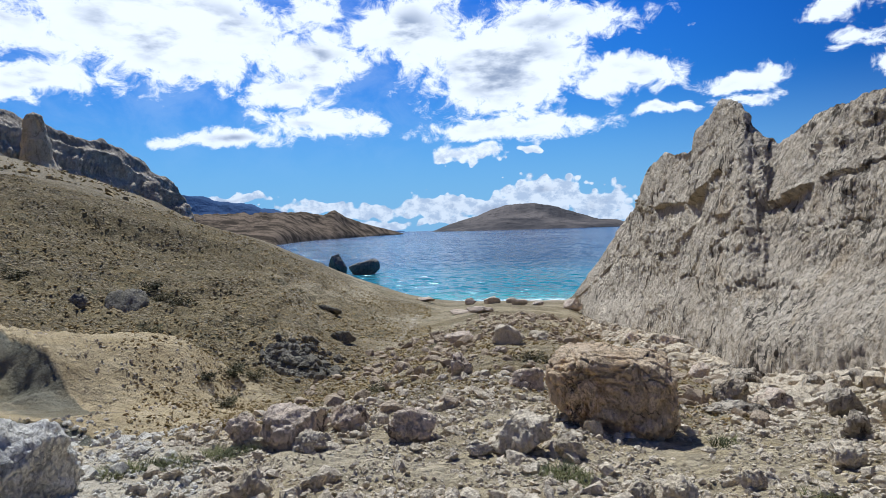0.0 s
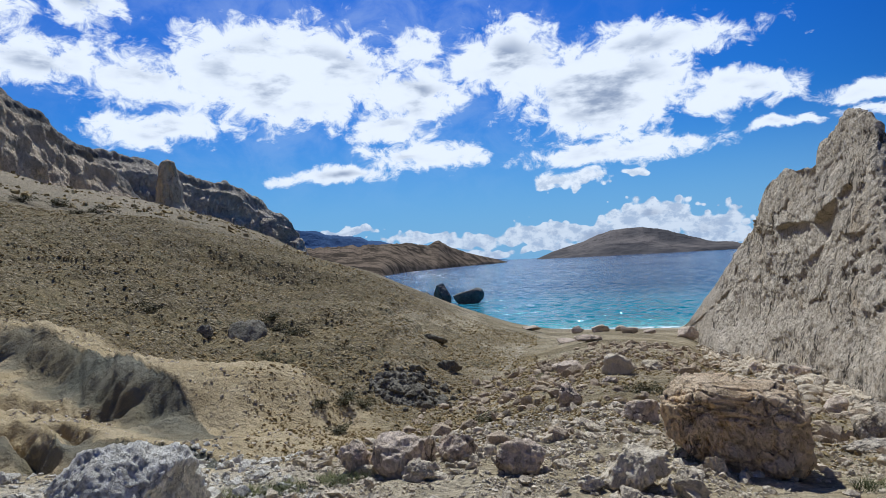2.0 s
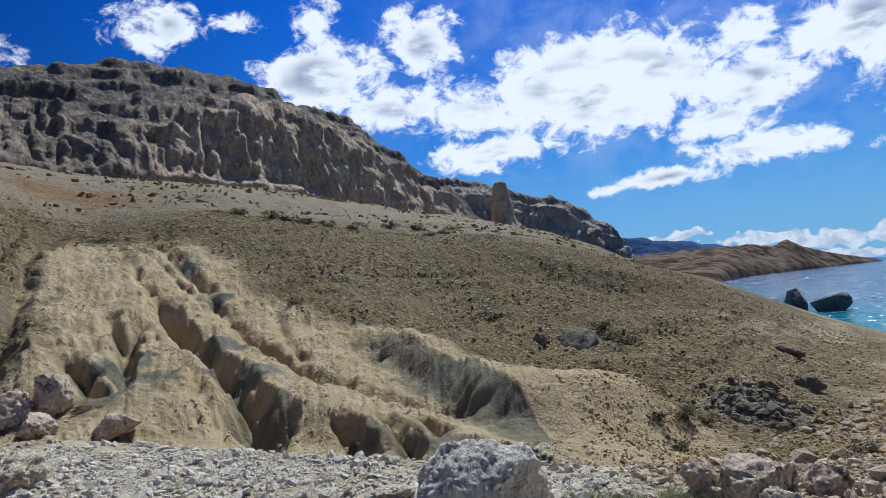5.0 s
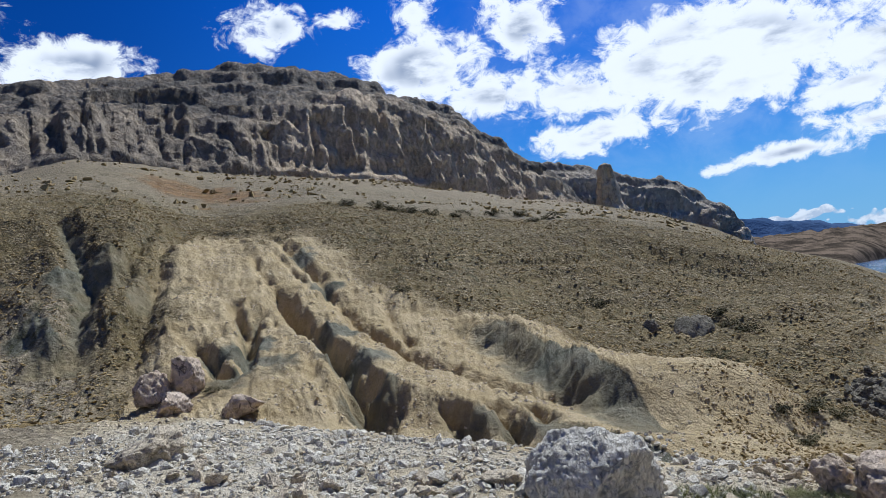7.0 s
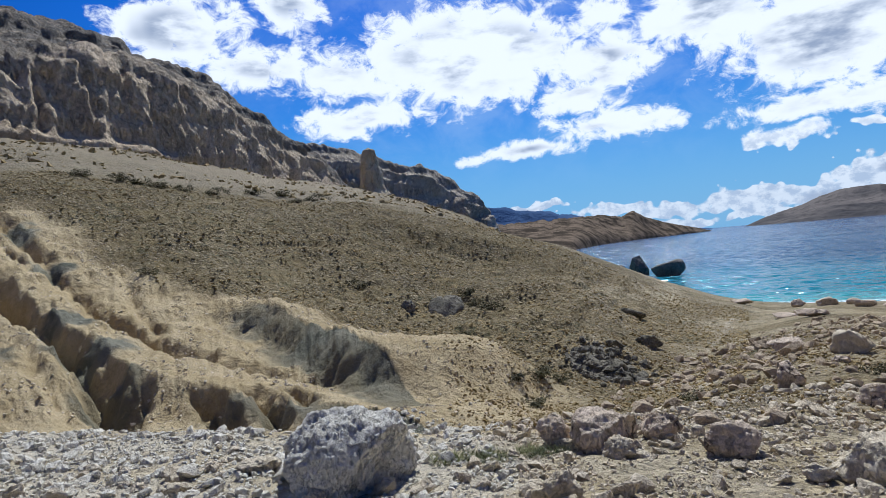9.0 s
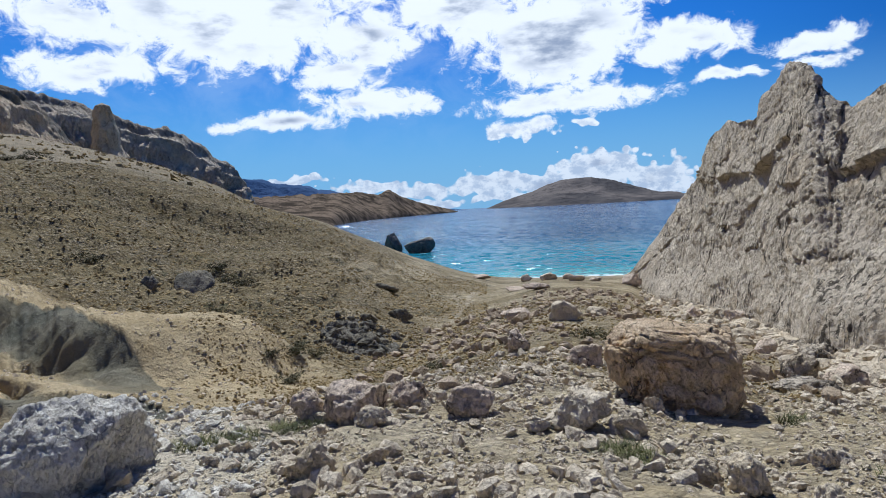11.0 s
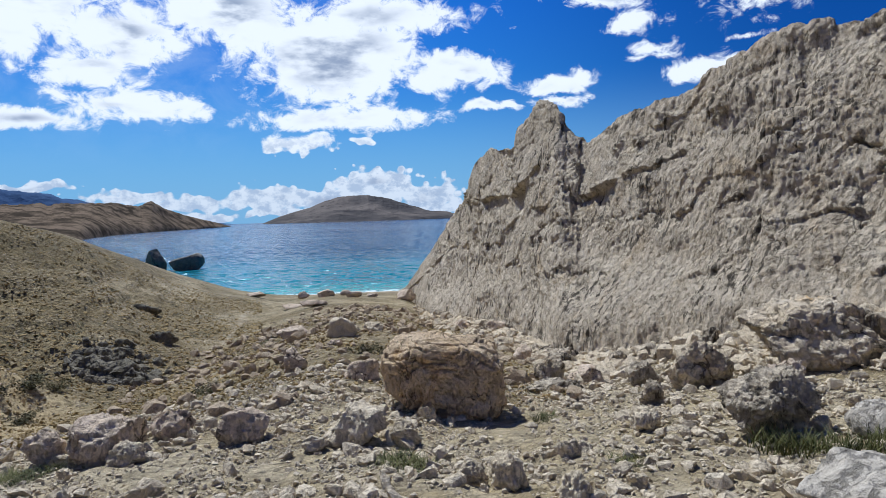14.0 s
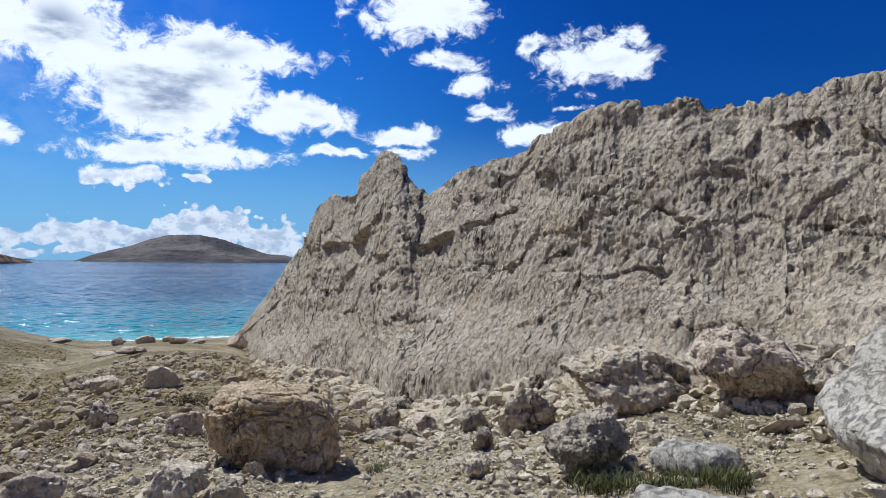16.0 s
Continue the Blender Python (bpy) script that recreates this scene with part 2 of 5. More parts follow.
SHELF = [(-180, 110, 6), (-100, 115, 11.5), (-80, 106, 10.6), (-74, 108, 12), (-66, 113, 11.5), (-60, 120, 11), (-55, 127, 10.5), (-49, 137, 9.8), (-45, 147, 8.7), (-40, 162, 7.6), (-37, 175, 6.8),
         (-31, 203, 5.4), (-26, 230, 3.8), (-18.6, 300, 0.9), (-15, 300, -2.0), (-10, 110, -5.5), (-4, 88, -6.6), (0.6, 84, -6.6), (8, 84, -6.55), (14, 84, -6.55), (20, 84, -6.6), (30, 90, -4), (60, 100, 1), (90, 110, 4), (180, 110, 6)]
HINTER = [(-180, 450, 3), (-100, 450, 6), (-60, 450, 6), (-37, 450, 4.5), (-26, 450, 2), (-18.6, 450, -1.3), (-15, 450, -2.2), (-10, 300, -3.6), (14, 300, -3.6), (22, 300, -3.3), (30, 300, -1), (60, 400, 1), (90, 450, 2), (180, 450, 3)]


def line_at(line, b):
    table = np.array(line, float)
    r = smooth_curve(table[:, 0], table[:, 1], b)
    return r, 9.0 + r * np.tan(np.radians(smooth_curve(table[:, 0], table[:, 2], b)))


def base_height(b, r):
    """The smooth land by bearing and distance."""
    shape = np.broadcast(b, r).shape
    b, r = (np.broadcast_to(a, shape).ravel().astype(float) for a in (b, r))
    rs, zs = [np.zeros_like(b)], [np.full_like(b, 7.4)]
    for line in (BROW, VALLEY, RIDGE, SHELF, HINTER):
        lr, lz = line_at(line, b)
        rs.append(np.maximum(lr, rs[-1] + 0.5))
        zs.append(lz)
    rs.append(np.full_like(b, 900.0)), zs.append(np.full_like(b, -12.0))
    rs.append(np.full_like(b, 6000.0)), zs.append(np.full_like(b, -14.0))
    rs, zs = np.array(rs), np.array(zs)
    h, s = np.diff(rs, axis=0), np.diff(zs, axis=0) / np.diff(rs, axis=0)
    m = np.zeros_like(zs)
    m[1:-1] = np.where(s[1:] * s[:-1] > 0, 2 * s[1:] * s[:-1] / np.where(np.abs(s[1:] + s[:-1]) < 1e-9, 1, s[1:] + s[:-1]), 0)
    i = np.clip((r[None] >= rs).sum(0) - 1, 0, len(rs) - 2)
    k = np.arange(len(b))
    t = np.clip((r - rs[i, k]) / h[i, k], 0, 1)
    z = (zs[i, k] * (1 + 2 * t) * (1 - t) ** 2 + m[i, k] * h[i, k] * t * (1 - t) ** 2 + zs[i + 1, k] * t * t * (3 - 2 * t) + m[i + 1, k] * h[i, k] * t * t * (t - 1))
    return z.reshape(shape)


def path_distance(x, y, points):
    """Distance to a polyline (x, y), how far along it (0 to 1), and the side (+ left)."""
    best, along, side = np.full(x.shape, 1e9), np.zeros(x.shape), np.zeros(x.shape)
    pts = np.array(points, float)
    lengths = np.hypot(*np.diff(pts, axis=0).T)
    total, run = lengths.sum(), 0.0
    for (ax, ay), (bx, by), length in zip(pts[:-1], pts[1:], lengths):
        dx, dy = (bx - ax) / length, (by - ay) / length
        s = np.clip((x - ax) * dx + (y - ay) * dy, 0, length)
        d = np.hypot(x - ax - s * dx, y - ay - s * dy)
        near = d < best
        best = np.where(near, d, best)
        along = np.where(near, (run + s) / total, along)
        side = np.where(near, np.sign(dx * (y - ay) - dy * (x - ax)), side)
        run += length
    return best, along, side


# Gullies of the far slope: the line from top to foot, depth, half width.
GULLIES = [
    ([(-22.8, 13.3), (-19.0, 12.0), (-15.5, 11.0), (-13.2, 10.0), (-10.9, 8.6), (-10.2, 8.0)], 1.15, 0.75),
    ([(-22.5, 11.4), (-20.1, 10.5), (-17.5, 9.4), (-15.5, 8.0)], 0.6, 0.45),
    ([(-20.7, 11.7), (-18.9, 10.2), (-17.6, 9.5)], 0.5, 0.4),
    ([(-19.7, 8.7), (-18.0, 8.3), (-15.8, 7.7)], 0.65, 0.45),
    ([(-11.4, 9.9), (-10.9, 9.2), (-10.5, 8.5)], 0.5, 0.4),
    ([(-10.2, 10.0), (-9.4, 9.6), (-8.6, 9.1), (-8.0, 8.7)], 0.6, 0.4),
    ([(-9.2, 10.5), (-8.2, 9.9), (-7.4, 9.3)], 0.6, 0.4),
    ([(-8.6, 10.8), (-8.0, 10.5), (-7.2, 9.9)], 0.5, 0.35),
    ([(-37.4, 9.4), (-31.1, 8.6), (-26.4, 7.8), (-24.1, 6.7), (-21.5, 6.0)], 0.8, 1.0),
    ([(-31.1, 18.2), (-25.5, 16.3), (-21.0, 14.9), (-18.0, 13.8), (-16.0, 13.2), (-13.6, 12.5), (-11.4, 12.1), (-9.4, 12.3), (-7.6, 12.4), (-5.8, 11.9)], 0.5, 0.6),
    ([(-37.9, 17.0), (-28.9, 11.6), (-24.5, 9.3), (-21.1, 7.5), (-18.2, 6.2)], 0.65, 0.9),
    ([(-34.2, 13.5), (-28.5, 10.4), (-25.2, 8.5)], 0.5, 0.6),
    ([(-33.5, 17.2), (-25.6, 15.5), (-19.7, 13.9), (-15.8, 12.7)], 0.22, 0.3),
    ([(-26.7, 14.7), (-24.3, 13.8), (-18.1, 12.0)], 0.25, 0.35),
    ([(-18.6, 14.0), (-16.1, 13.5), (-14.0, 12.5)], 0.22, 0.3),
    ([(-16.4, 10.2), (-12.6, 8.7), (-10.5, 7.7)], 0.2, 0.35),
    ([(-19.9, 16.5), (-16.1, 14.2), (-14.1, 13.1)], 0.25, 0.4),
]
# Broad hollows and spurs: the line, depth (negative: a spur), half width.
SWELLS = [
    ([(-14.9, 36.3), (-11.0, 25.0), (-8.1, 18.6), (-5.5, 14.9)], 1.3, 5.0),
    ([(-30.6, 16.0), (-24.9, 13.1), (-19.1, 10.8), (-14.4, 9.4), (-11.9, 8.2), (-10.8, 7.2)], -0.7, 3.5),
    ([(-7.5, 34.0), (-5.7, 25.3), (-3.9, 21.0), (-2.9, 18.0)], -0.8, 2.6),
    ([(-36.4, 10.0), (-29.1, 9.3), (-26.0, 8.0)], -0.9, 4.0),
]
# Bluffs, steep towards the stance and easing off behind: the line of the crest, height, width of the back.
BLUFF = [(-21.1, 16.5), (-17.2, 16.9), (-14.4, 16.6), (-11.4, 15.4), (-9.8, 14.4), (-7.0, 12.6), (-5.7, 11.6)]
BENCH = [(-13.8, 10.6), (-11.5, 9.9), (-8.8, 9.9), (-6.2, 9.9), (-4.2, 9.2)]
RIB = [(-29.1, 5.3), (-25.4, 5.8), (-22.2, 5.8)]
BLUFFS = [(BLUFF, 1.05, 4.5), (BENCH, 0.55, 2.5), (RIB, 0.7, 3.0)]


def height(x, y):
    """The ground with its gullies, spurs and roughness."""
    x, y = np.asarray(x, float), np.asarray(y, float)
    r, b = np.hypot(x, y), np.degrees(np.arctan2(x, y))
    z = base_height(b, r)
    hill = step(r, 11, 17) * step(b, -100, -85) * step(-b, -2, 8) * (1 - step(r, 40, 56))
    slow = fbm(x * 0.55, y * 0.55, 0, 2, 5)
    ragged = fbm(x * 1.9, y * 1.9, 3.3, 3, 6, 0.6)
    wx, wy = x + 0.45 * slow + 0.22 * ragged, y + 0.45 * fbm(x * 0.55, y * 0.55, 7.7, 2, 7) - 0.22 * ragged
    for points, depth, width in SWELLS:
        d, along, side = path_distance(wx, wy, points)
        z = z - depth * step(along, -0.02, 0.12) * (1 - 0.75 * step(along, 0.8, 1.0)) * np.exp(-(d / width) ** 2)
    gx, gy = x + 0.22 * slow + 0.16 * ragged, y - 0.22 * slow + 0.16 * ragged
    for points, depth, width in GULLIES:
        d, along, side = path_distance(gx, gy, points)
        fade = step(along, -0.02, 0.2) * (1 - 0.8 * step(along, 0.85, 1.0))
        z = z - depth * fade * np.maximum(0, 1 - d / (0.8 * width))
    for points, tall, back in BLUFFS:
        d, along, side = path_distance(0.8 * x + 0.2 * wx, 0.8 * y + 0.2 * wy, points)
        reach = sum(math.dist(p, q) for p, q in zip(points[:-1], points[1:]))
        flute = ridged(along * reach * 1.4, d * 0.12, 0.2, 2, 19)
        fade = (step(along, 0.25, 0.55) if tall > 1 else step(along, 0.0, 0.22)) * (1 - step(along, 0.88, 1.0))
        face = 1 - step(d + 0.42 * (flute - 0.9) * step(d, 0.1, 0.7), -0.25, 0.95 + 0.3 * tall)
        z = z + fade * tall * np.where(side > 0, np.exp(-(d / back) ** 2), face)
    # broad swells, then rubble
    z = z + hill * (0.5 * fbm(x * 0.09, y * 0.09, 1.0, 3, 11) + 0.16 * fbm(x * 1.3, y * 1.3, 6.0, 4, 27, 0.65) * step(r, 14, 20) + 0.10 * (ridged(x * 0.22, y * 0.22, 0, 3, 13) - 1))
    # rills down the fall line of the lighter spurs
    lower = step(-b, 20, 32) * step(r, 12, 15) * (1 - step(r, 28, 36))
    sway = 0.5 * fbm(x * 0.2, y * 0.2, 2, 2, 31)
    z = z - lower * (0.10 * (ridged(b * 0.42 + sway, r * 0.07, 0, 3, 32) - 0.8) + 0.05 * (ridged(b * 1.25 + 2 * sway, r * 0.12, 0, 2, 34) - 0.8) + 0.06 * fbm(x * 2.2, y * 2.2, 0, 3, 33, 0.6))
    # trodden ledges along the contour of the slope
    tread = 3 * fbm(x * 0.12, y * 0.12, 3, 2, 17)
    kept = step(fbm(x * 0.1, y * 0.1, 9, 2, 18), -0.35, 0.2)
    z = z + hill * step(r, 18, 24) * kept * (0.06 * np.sin(z * 7.5 + tread) + 0.05 * np.sin(z * 17 + 2.5 * tread + 2 * ragged))
    near = 1 - step(r, 24, 60)
    z = z + near * (0.09 * fbm(x * 0.45, y * 0.45, 2.0, 2, 21) + 0.06 * fbm(x * 2.6, y * 2.6, 4.0, 3, 23, 0.6)) * step(r, 1.5, 3.0)
    z = z + step(r, 44, 58) * (1 - step(r, 140, 200)) * step(-b, 15, 30) * (0.35 * fbm(x * 0.22, y * 0.22, 5.5, 4, 28, 0.55) + 0.12 * np.sin(z * 4 + 4 * fbm(x * 0.06, y * 0.06, 1, 2, 29)))
    z = z + step(r, 40, 120) * (1.2 * fbm(x * 0.03, y * 0.03, 5.0, 4, 25) * step(z, 0.5, 12))
    return z


def ground_z(x, y):
    return float(height(np.array([x]), np.array([y]))[0])


# ---------------------------------------------------------------- materials
def material(name):
    m = bpy.data.materials.new(name)
    m.use_nodes = True
    n = Nodes(m.node_tree)
    shader = n.add("ShaderNodeBsdfPrincipled")
    n.tree.links.new(shader.outputs[0], n.add("ShaderNodeOutputMaterial").inputs[0])
    shader.inputs["Specular IOR Level"].default_value = 0.25
    return m, n, shader


def spot(n):
    return n.add("ShaderNodeNewGeometry").outputs["Position"]


def field(n, name):
    a = n.add("ShaderNodeAttribute")
    a.attribute_name = name
    return a.outputs["Fac"]


def rock_material(name, pale, dark, stain=(0.33, 0.20, 0.09), stain_amount=0.3, size=1.0, relief=0.05, cracks=0.5, per_piece=False, specks=0.35, drips=0.0, weathered=False):
    """Weathered limestone: two tones, streaks down the face, rusty stains, cracks, pitted relief. size: metres of its coarse grain."""
    m, n, s = material(name)
    p = n.vec("SCALE", spot(n), scale=1.0 / size)
    if per_piece:
        rnd = n.add("ShaderNodeObjectInfo").outputs["Random"]
        isl = n.add("ShaderNodeNewGeometry").outputs["Random Per Island"]
        tone = n.math("FRACT", n.math("ADD", rnd, isl))
        p = n.vec("ADD", p, n.vec("SCALE", (13.1, 7.7, 3.3), scale=tone))
    coarse = n.noise(p, 0.9, 6, 0.6, 0.3)
    fine = n.noise(p, 9.0, 6, 0.65)
    streak = n.noise(n.vec("MULTIPLY", p, (2.4, 2.4, 0.28)), 1.3, 5, 0.6)
    col = n.mix(n.ramp(coarse, 0.34, 0.66), dark, pale)
    col = n.mix(n.math("MULTIPLY", n.ramp(streak, 0.52, 0.75), 0.45), col, [c * 0.62 for c in dark])
    rust = n.math("MULTIPLY", n.ramp(n.noise(p, 0.55, 5, 0.6, 0.8), 0.55, 0.72), stain_amount)
    col = n.mix(rust, col, stain)
    col = n.mix(n.ramp(fine, 0.35, 0.7, 0.0, 0.5), col, [min(1, c * 1.22) for c in pale])
    web = n.voronoi(n.vec("ADD", n.vec("MULTIPLY", p, (1.0, 1.0, 0.6)), n.vec("SCALE", n.noise(p, 1.7, 4, out=1), scale=0.9)), 1.1, "DISTANCE_TO_EDGE")
    crack = n.math("MULTIPLY", n.ramp(web, 0.0, 0.05, 1.0, 0.0), n.ramp(n.noise(p, 0.7, 2), 0.46 if cracks < 1 else 0.30, 0.6 if cracks < 1 else 0.42, 0.0, cracks))
    col = n.mix(crack, col, [c * 0.25 for c in dark])
    if per_piece:
        col = n.mix(n.math("MULTIPLY", tone, 0.4), col, [c * 0.7 for c in dark])
    speck = n.noise(n.vec("MULTIPLY", p, (1.0, 1.0, 0.55)), 7.0, 8, 0.75, 0.6)
    col = n.mix(n.ramp(speck, 0.54, 0.66, 0.0, 0.25 if per_piece else specks), col, [c * 0.42 for c in dark])
    if weathered:
        col = n.mix(n.math("MULTIPLY", field(n, "lichen"), n.ramp(n.noise(p, 1.6, 5, 0.65), 0.32, 0.58, 0.45, 0.95)), col, [c * 0.42 for c in (0.40, 0.36, 0.30)])
    if drips:
        run = n.noise(n.vec("MULTIPLY", p, (3.0, 3.0, 0.22)), 1.2, 6, 0.65)
        wet = n.math("MULTIPLY", n.ramp(run, 0.53, 0.60), n.ramp(n.noise(p, 0.35, 3, 0.6), 0.46, 0.58, 0.0, drips))
        col = n.mix(wet, col, [c * 0.16 for c in dark])
    n.plug(s.inputs["Base Color"], col)
    s.inputs["Roughness"].default_value = 0.92
    pits = n.voronoi(p, 5.5, "F1")
    h = n.math("ADD", n.math("MULTIPLY", coarse, 0.8), n.math("MULTIPLY", fine, 0.55))
    h = n.math("ADD", h, n.math("MULTIPLY", pits, 0.3))
    h = n.math("SUBTRACT", h, n.math("MULTIPLY", crack, 0.7))
    grit = n.noise(p, 30.0, 5, 0.7)
    h = n.math("ADD", h, n.math("MULTIPLY", grit, 0.24))
    h = n.math("SUBTRACT", h, n.ramp(speck, 0.5, 0.70, 0.0, 0.7))
    n.plug(s.inputs["Normal"], n.bump(h, 0.9, relief))
    return m


def ground_material():
    """Stony karst soil; fields on the mesh tell rubble, slope, marl, sand, ochre earth and dry growth apart."""
    m, n, s = material("stony_ground")
    p = spot(n)
    q = n.vec("ADD", p, n.vec("SCALE", n.noise(p, 3.1, 3, out=1), scale=0.12))
    big, mid, fine, grit = n.noise(p, 0.12, 5, 0.6), n.noise(p, 0.9, 6, 0.65), n.noise(p, 7.0, 6, 0.7), n.noise(p, 26.0, 5, 0.7)
    slope = n.mix(n.ramp(mid, 0.35, 0.65), (0.135, 0.095, 0.034), (0.235, 0.172, 0.067))
    slope = n.mix(n.ramp(big, 0.4, 0.62), slope, (0.26, 0.198, 0.088))
    earth = n.mix(n.ramp(mid, 0.3, 0.7), (0.49, 0.37, 0.185), (0.66, 0.525, 0.30))
    rubble = n.mix(n.ramp(mid, 0.35, 0.68), (0.50, 0.395, 0.215), (0.70, 0.59, 0.39))
    col = n.mix(field(n, "spur"), slope, earth)
    col = n.mix(field(n, "rubble"), col, rubble)
    col = n.mix(n.math("MULTIPLY", field(n, "chalk"), 0.8), col, n.mix(n.ramp(mid, 0.35, 0.65), (0.60, 0.50, 0.33), (0.78, 0.70, 0.54)))
    col = n.mix(field(n, "scree"), col, n.mix(n.ramp(fine, 0.4, 0.6), (0.31, 0.25, 0.155), (0.46, 0.385, 0.26)))
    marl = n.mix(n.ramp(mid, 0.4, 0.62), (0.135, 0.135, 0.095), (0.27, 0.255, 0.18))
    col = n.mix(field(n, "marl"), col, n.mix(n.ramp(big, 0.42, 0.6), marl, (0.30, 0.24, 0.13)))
    col = n.mix(field(n, "ochre"), col, n.mix(n.ramp(mid, 0.35, 0.65), (0.20, 0.10, 0.03), (0.36, 0.20, 0.07)))
    col = n.mix(field(n, "sand"), col, n.mix(n.ramp(mid, 0.35, 0.65), (0.50, 0.41, 0.28), (0.62, 0.53, 0.39)))
    grow = n.math("MULTIPLY", field(n, "growth"), n.ramp(n.noise(p, 2.6, 5, 0.7), 0.47, 0.6))
    col = n.mix(grow, col, n.mix(n.ramp(fine, 0.4, 0.65), (0.055, 0.06, 0.022), (0.13, 0.115, 0.045)))
    # stones of two sizes, darker soil and painted shade in the gaps, none on the marl or the sand
    stony = n.math("SUBTRACT", 1.0, n.math("MAXIMUM", n.math("MAXIMUM", field(n, "marl"), field(n, "sand")), n.math("MULTIPLY", field(n, "spur"), 0.7)))
    stony = n.math("MULTIPLY", stony, n.ramp(n.noise(p, 0.55, 4, 0.6), 0.35, 0.6, 0.35, 1.0))
    heights = []
    for scale, amount in ((6.0, 0.35), (15.0, 0.45)):
        tone = n.split(n.voronoi(q, scale, "F1", "Color"))[0]
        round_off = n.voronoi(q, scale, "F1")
        soil_shade = n.math("MULTIPLY", stony, n.ramp(round_off, 0.42, 0.75, 0.0, amount))
        # gap shade goes into the colour along with the soil's own tone
        col = n.mix(soil_shade, col, n.mix(0.7, col, (0.03, 0.022, 0.012)))
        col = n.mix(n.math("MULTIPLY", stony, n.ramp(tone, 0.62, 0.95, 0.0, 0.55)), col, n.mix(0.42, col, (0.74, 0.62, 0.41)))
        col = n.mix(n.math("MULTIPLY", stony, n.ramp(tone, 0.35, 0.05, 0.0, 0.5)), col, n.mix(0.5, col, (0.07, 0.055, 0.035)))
        heights.append(n.math("MULTIPLY", n.math("MULTIPLY", n.ramp(round_off, 0.15, 0.7, 1.0, 0.0), n.ramp(tone, 0.3, 0.9, 0.1, 1.0)), n.math("MULTIPLY", stony, 2.8 / scale)))
    col = n.mix(n.ramp(fine, 0.55, 0.75, 0.0, 0.5), col, n.mix(0.6, col, (0.05, 0.04, 0.025)))
    col = n.mix(n.ramp(grit, 0.56, 0.7, 0.0, 0.5), col, n.mix(0.5, col, (0.04, 0.03, 0.02)))
    col = n.mix(n.ramp(grit, 0.44, 0.3, 0.0, 0.4), col, n.mix(0.35, col, (0.8, 0.72, 0.56)))
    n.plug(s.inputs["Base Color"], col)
    s.inputs["Roughness"].default_value = 0.95
    h = n.math("ADD", n.math("MULTIPLY", mid, 0.3), n.math("MULTIPLY", fine, 0.6))
    for extra in heights:
        h = n.math("ADD", h, extra)
    h = n.math("ADD", h, n.math("MULTIPLY", n.noise(p, 3.0, 4, 0.6), 0.5))
    h = n.math("ADD", h, n.math("MULTIPLY", grit, 0.22))
    n.plug(s.inputs["Normal"], n.bump(h, 1.0, 0.20))
    return m


def water_material():
    m, n, s = material("sea_water")
    p = spot(n)
    x, y, z = n.split(p)
    off = n.vec("LENGTH", n.vec("MULTIPLY", p, (1.0, 1.0, 0.0)))
    patch = n.noise(n.vec("MULTIPLY", p, (0.35, 1.0, 1.0)), 0.02, 4, 0.6)
    wide = n.math("ADD", off, n.math("MULTIPLY", n.math("SUBTRACT", patch, 0.5), 90.0))
    col = n.mix(n.ramp(off, 78.0, 96.0), (0.10, 0.42, 0.40), (0.015, 0.22, 0.28))
    col = n.mix(n.ramp(wide, 92.0, 190.0), col, (0.002, 0.065, 0.145))
    col = n.mix(n.ramp(wide, 170.0, 700.0), col, (0.001, 0.03, 0.10))
    foam = n.math("MULTIPLY", n.ramp(off, 78.2, 81.0, 1.0, 0.0), n.ramp(n.noise(n.vec("MULTIPLY", p, (1.0, 1.0, 1.0)), 1.1, 4, 0.6), 0.4, 0.55))
    col = n.mix(foam, col, (0.8, 0.82, 0.8))
    n.plug(s.inputs["Base Color"], col)
    n.plug(s.inputs["Roughness"], n.math("MAXIMUM", 0.13, n.math("MULTIPLY", foam, 0.8)))
    s.inputs["IOR"].default_value, s.inputs["Specular IOR Level"].default_value = 1.33, 0.35
    n.plug(s.inputs["Specular Tint"], (0.55, 0.82, 1.0))
    # wavelets: the facets lean this way and that
    lean = n.vec("SUBTRACT", n.noise(n.vec("MULTIPLY", p, (0.6, 1.0, 1.0)), 0.8, 4, 0.65, out=1), (0.5, 0.5, 0.5))
    calm = n.ramp(n.noise(n.vec("MULTIPLY", p, (0.25, 1.0, 1.0)), 0.012, 3, 0.5), 0.4, 0.65, 1.25, 0.7)
    lane = n.ramp(n.noise(n.vec("MULTIPLY", p, (0.12, 1.0, 1.0)), 0.012, 2), 0.53, 0.64, 1.0, 0.35)
    calm = n.math("MULTIPLY", calm, lane)
    lean = n.vec("MULTIPLY", n.vec("SCALE", lean, scale=calm), (2.5, 4.2, 0.0))
    n.plug(s.inputs["Normal"], n.vec("NORMALIZE", n.vec("ADD", lean, (0.0, 0.0, 1.0))))
    return m


def far_material(name, pale, dark, scale):
    m, n, s = material(name)
    p = spot(n)
    a = n.noise(n.vec("MULTIPLY", p, (1.0, 1.0, 2.0)), scale, 6, 0.6, 0.3)
    b = n.noise(p, scale * 6, 5, 0.6)
    col = n.mix(n.ramp(a, 0.38, 0.62), dark, pale)
    col = n.mix(n.ramp(b, 0.5, 0.7, 0.0, 0.6), col, [c * 0.6 for c in dark])
    n.plug(s.inputs["Base Color"], col)
    s.inputs["Roughness"].default_value = 1.0
    s.inputs["Specular IOR Level"].default_value = 0.0
    n.plug(s.inputs["Normal"], n.bump(n.math("ADD", a, n.math("MULTIPLY", b, 0.5)), 0.7, 0.12 / scale))
    return m


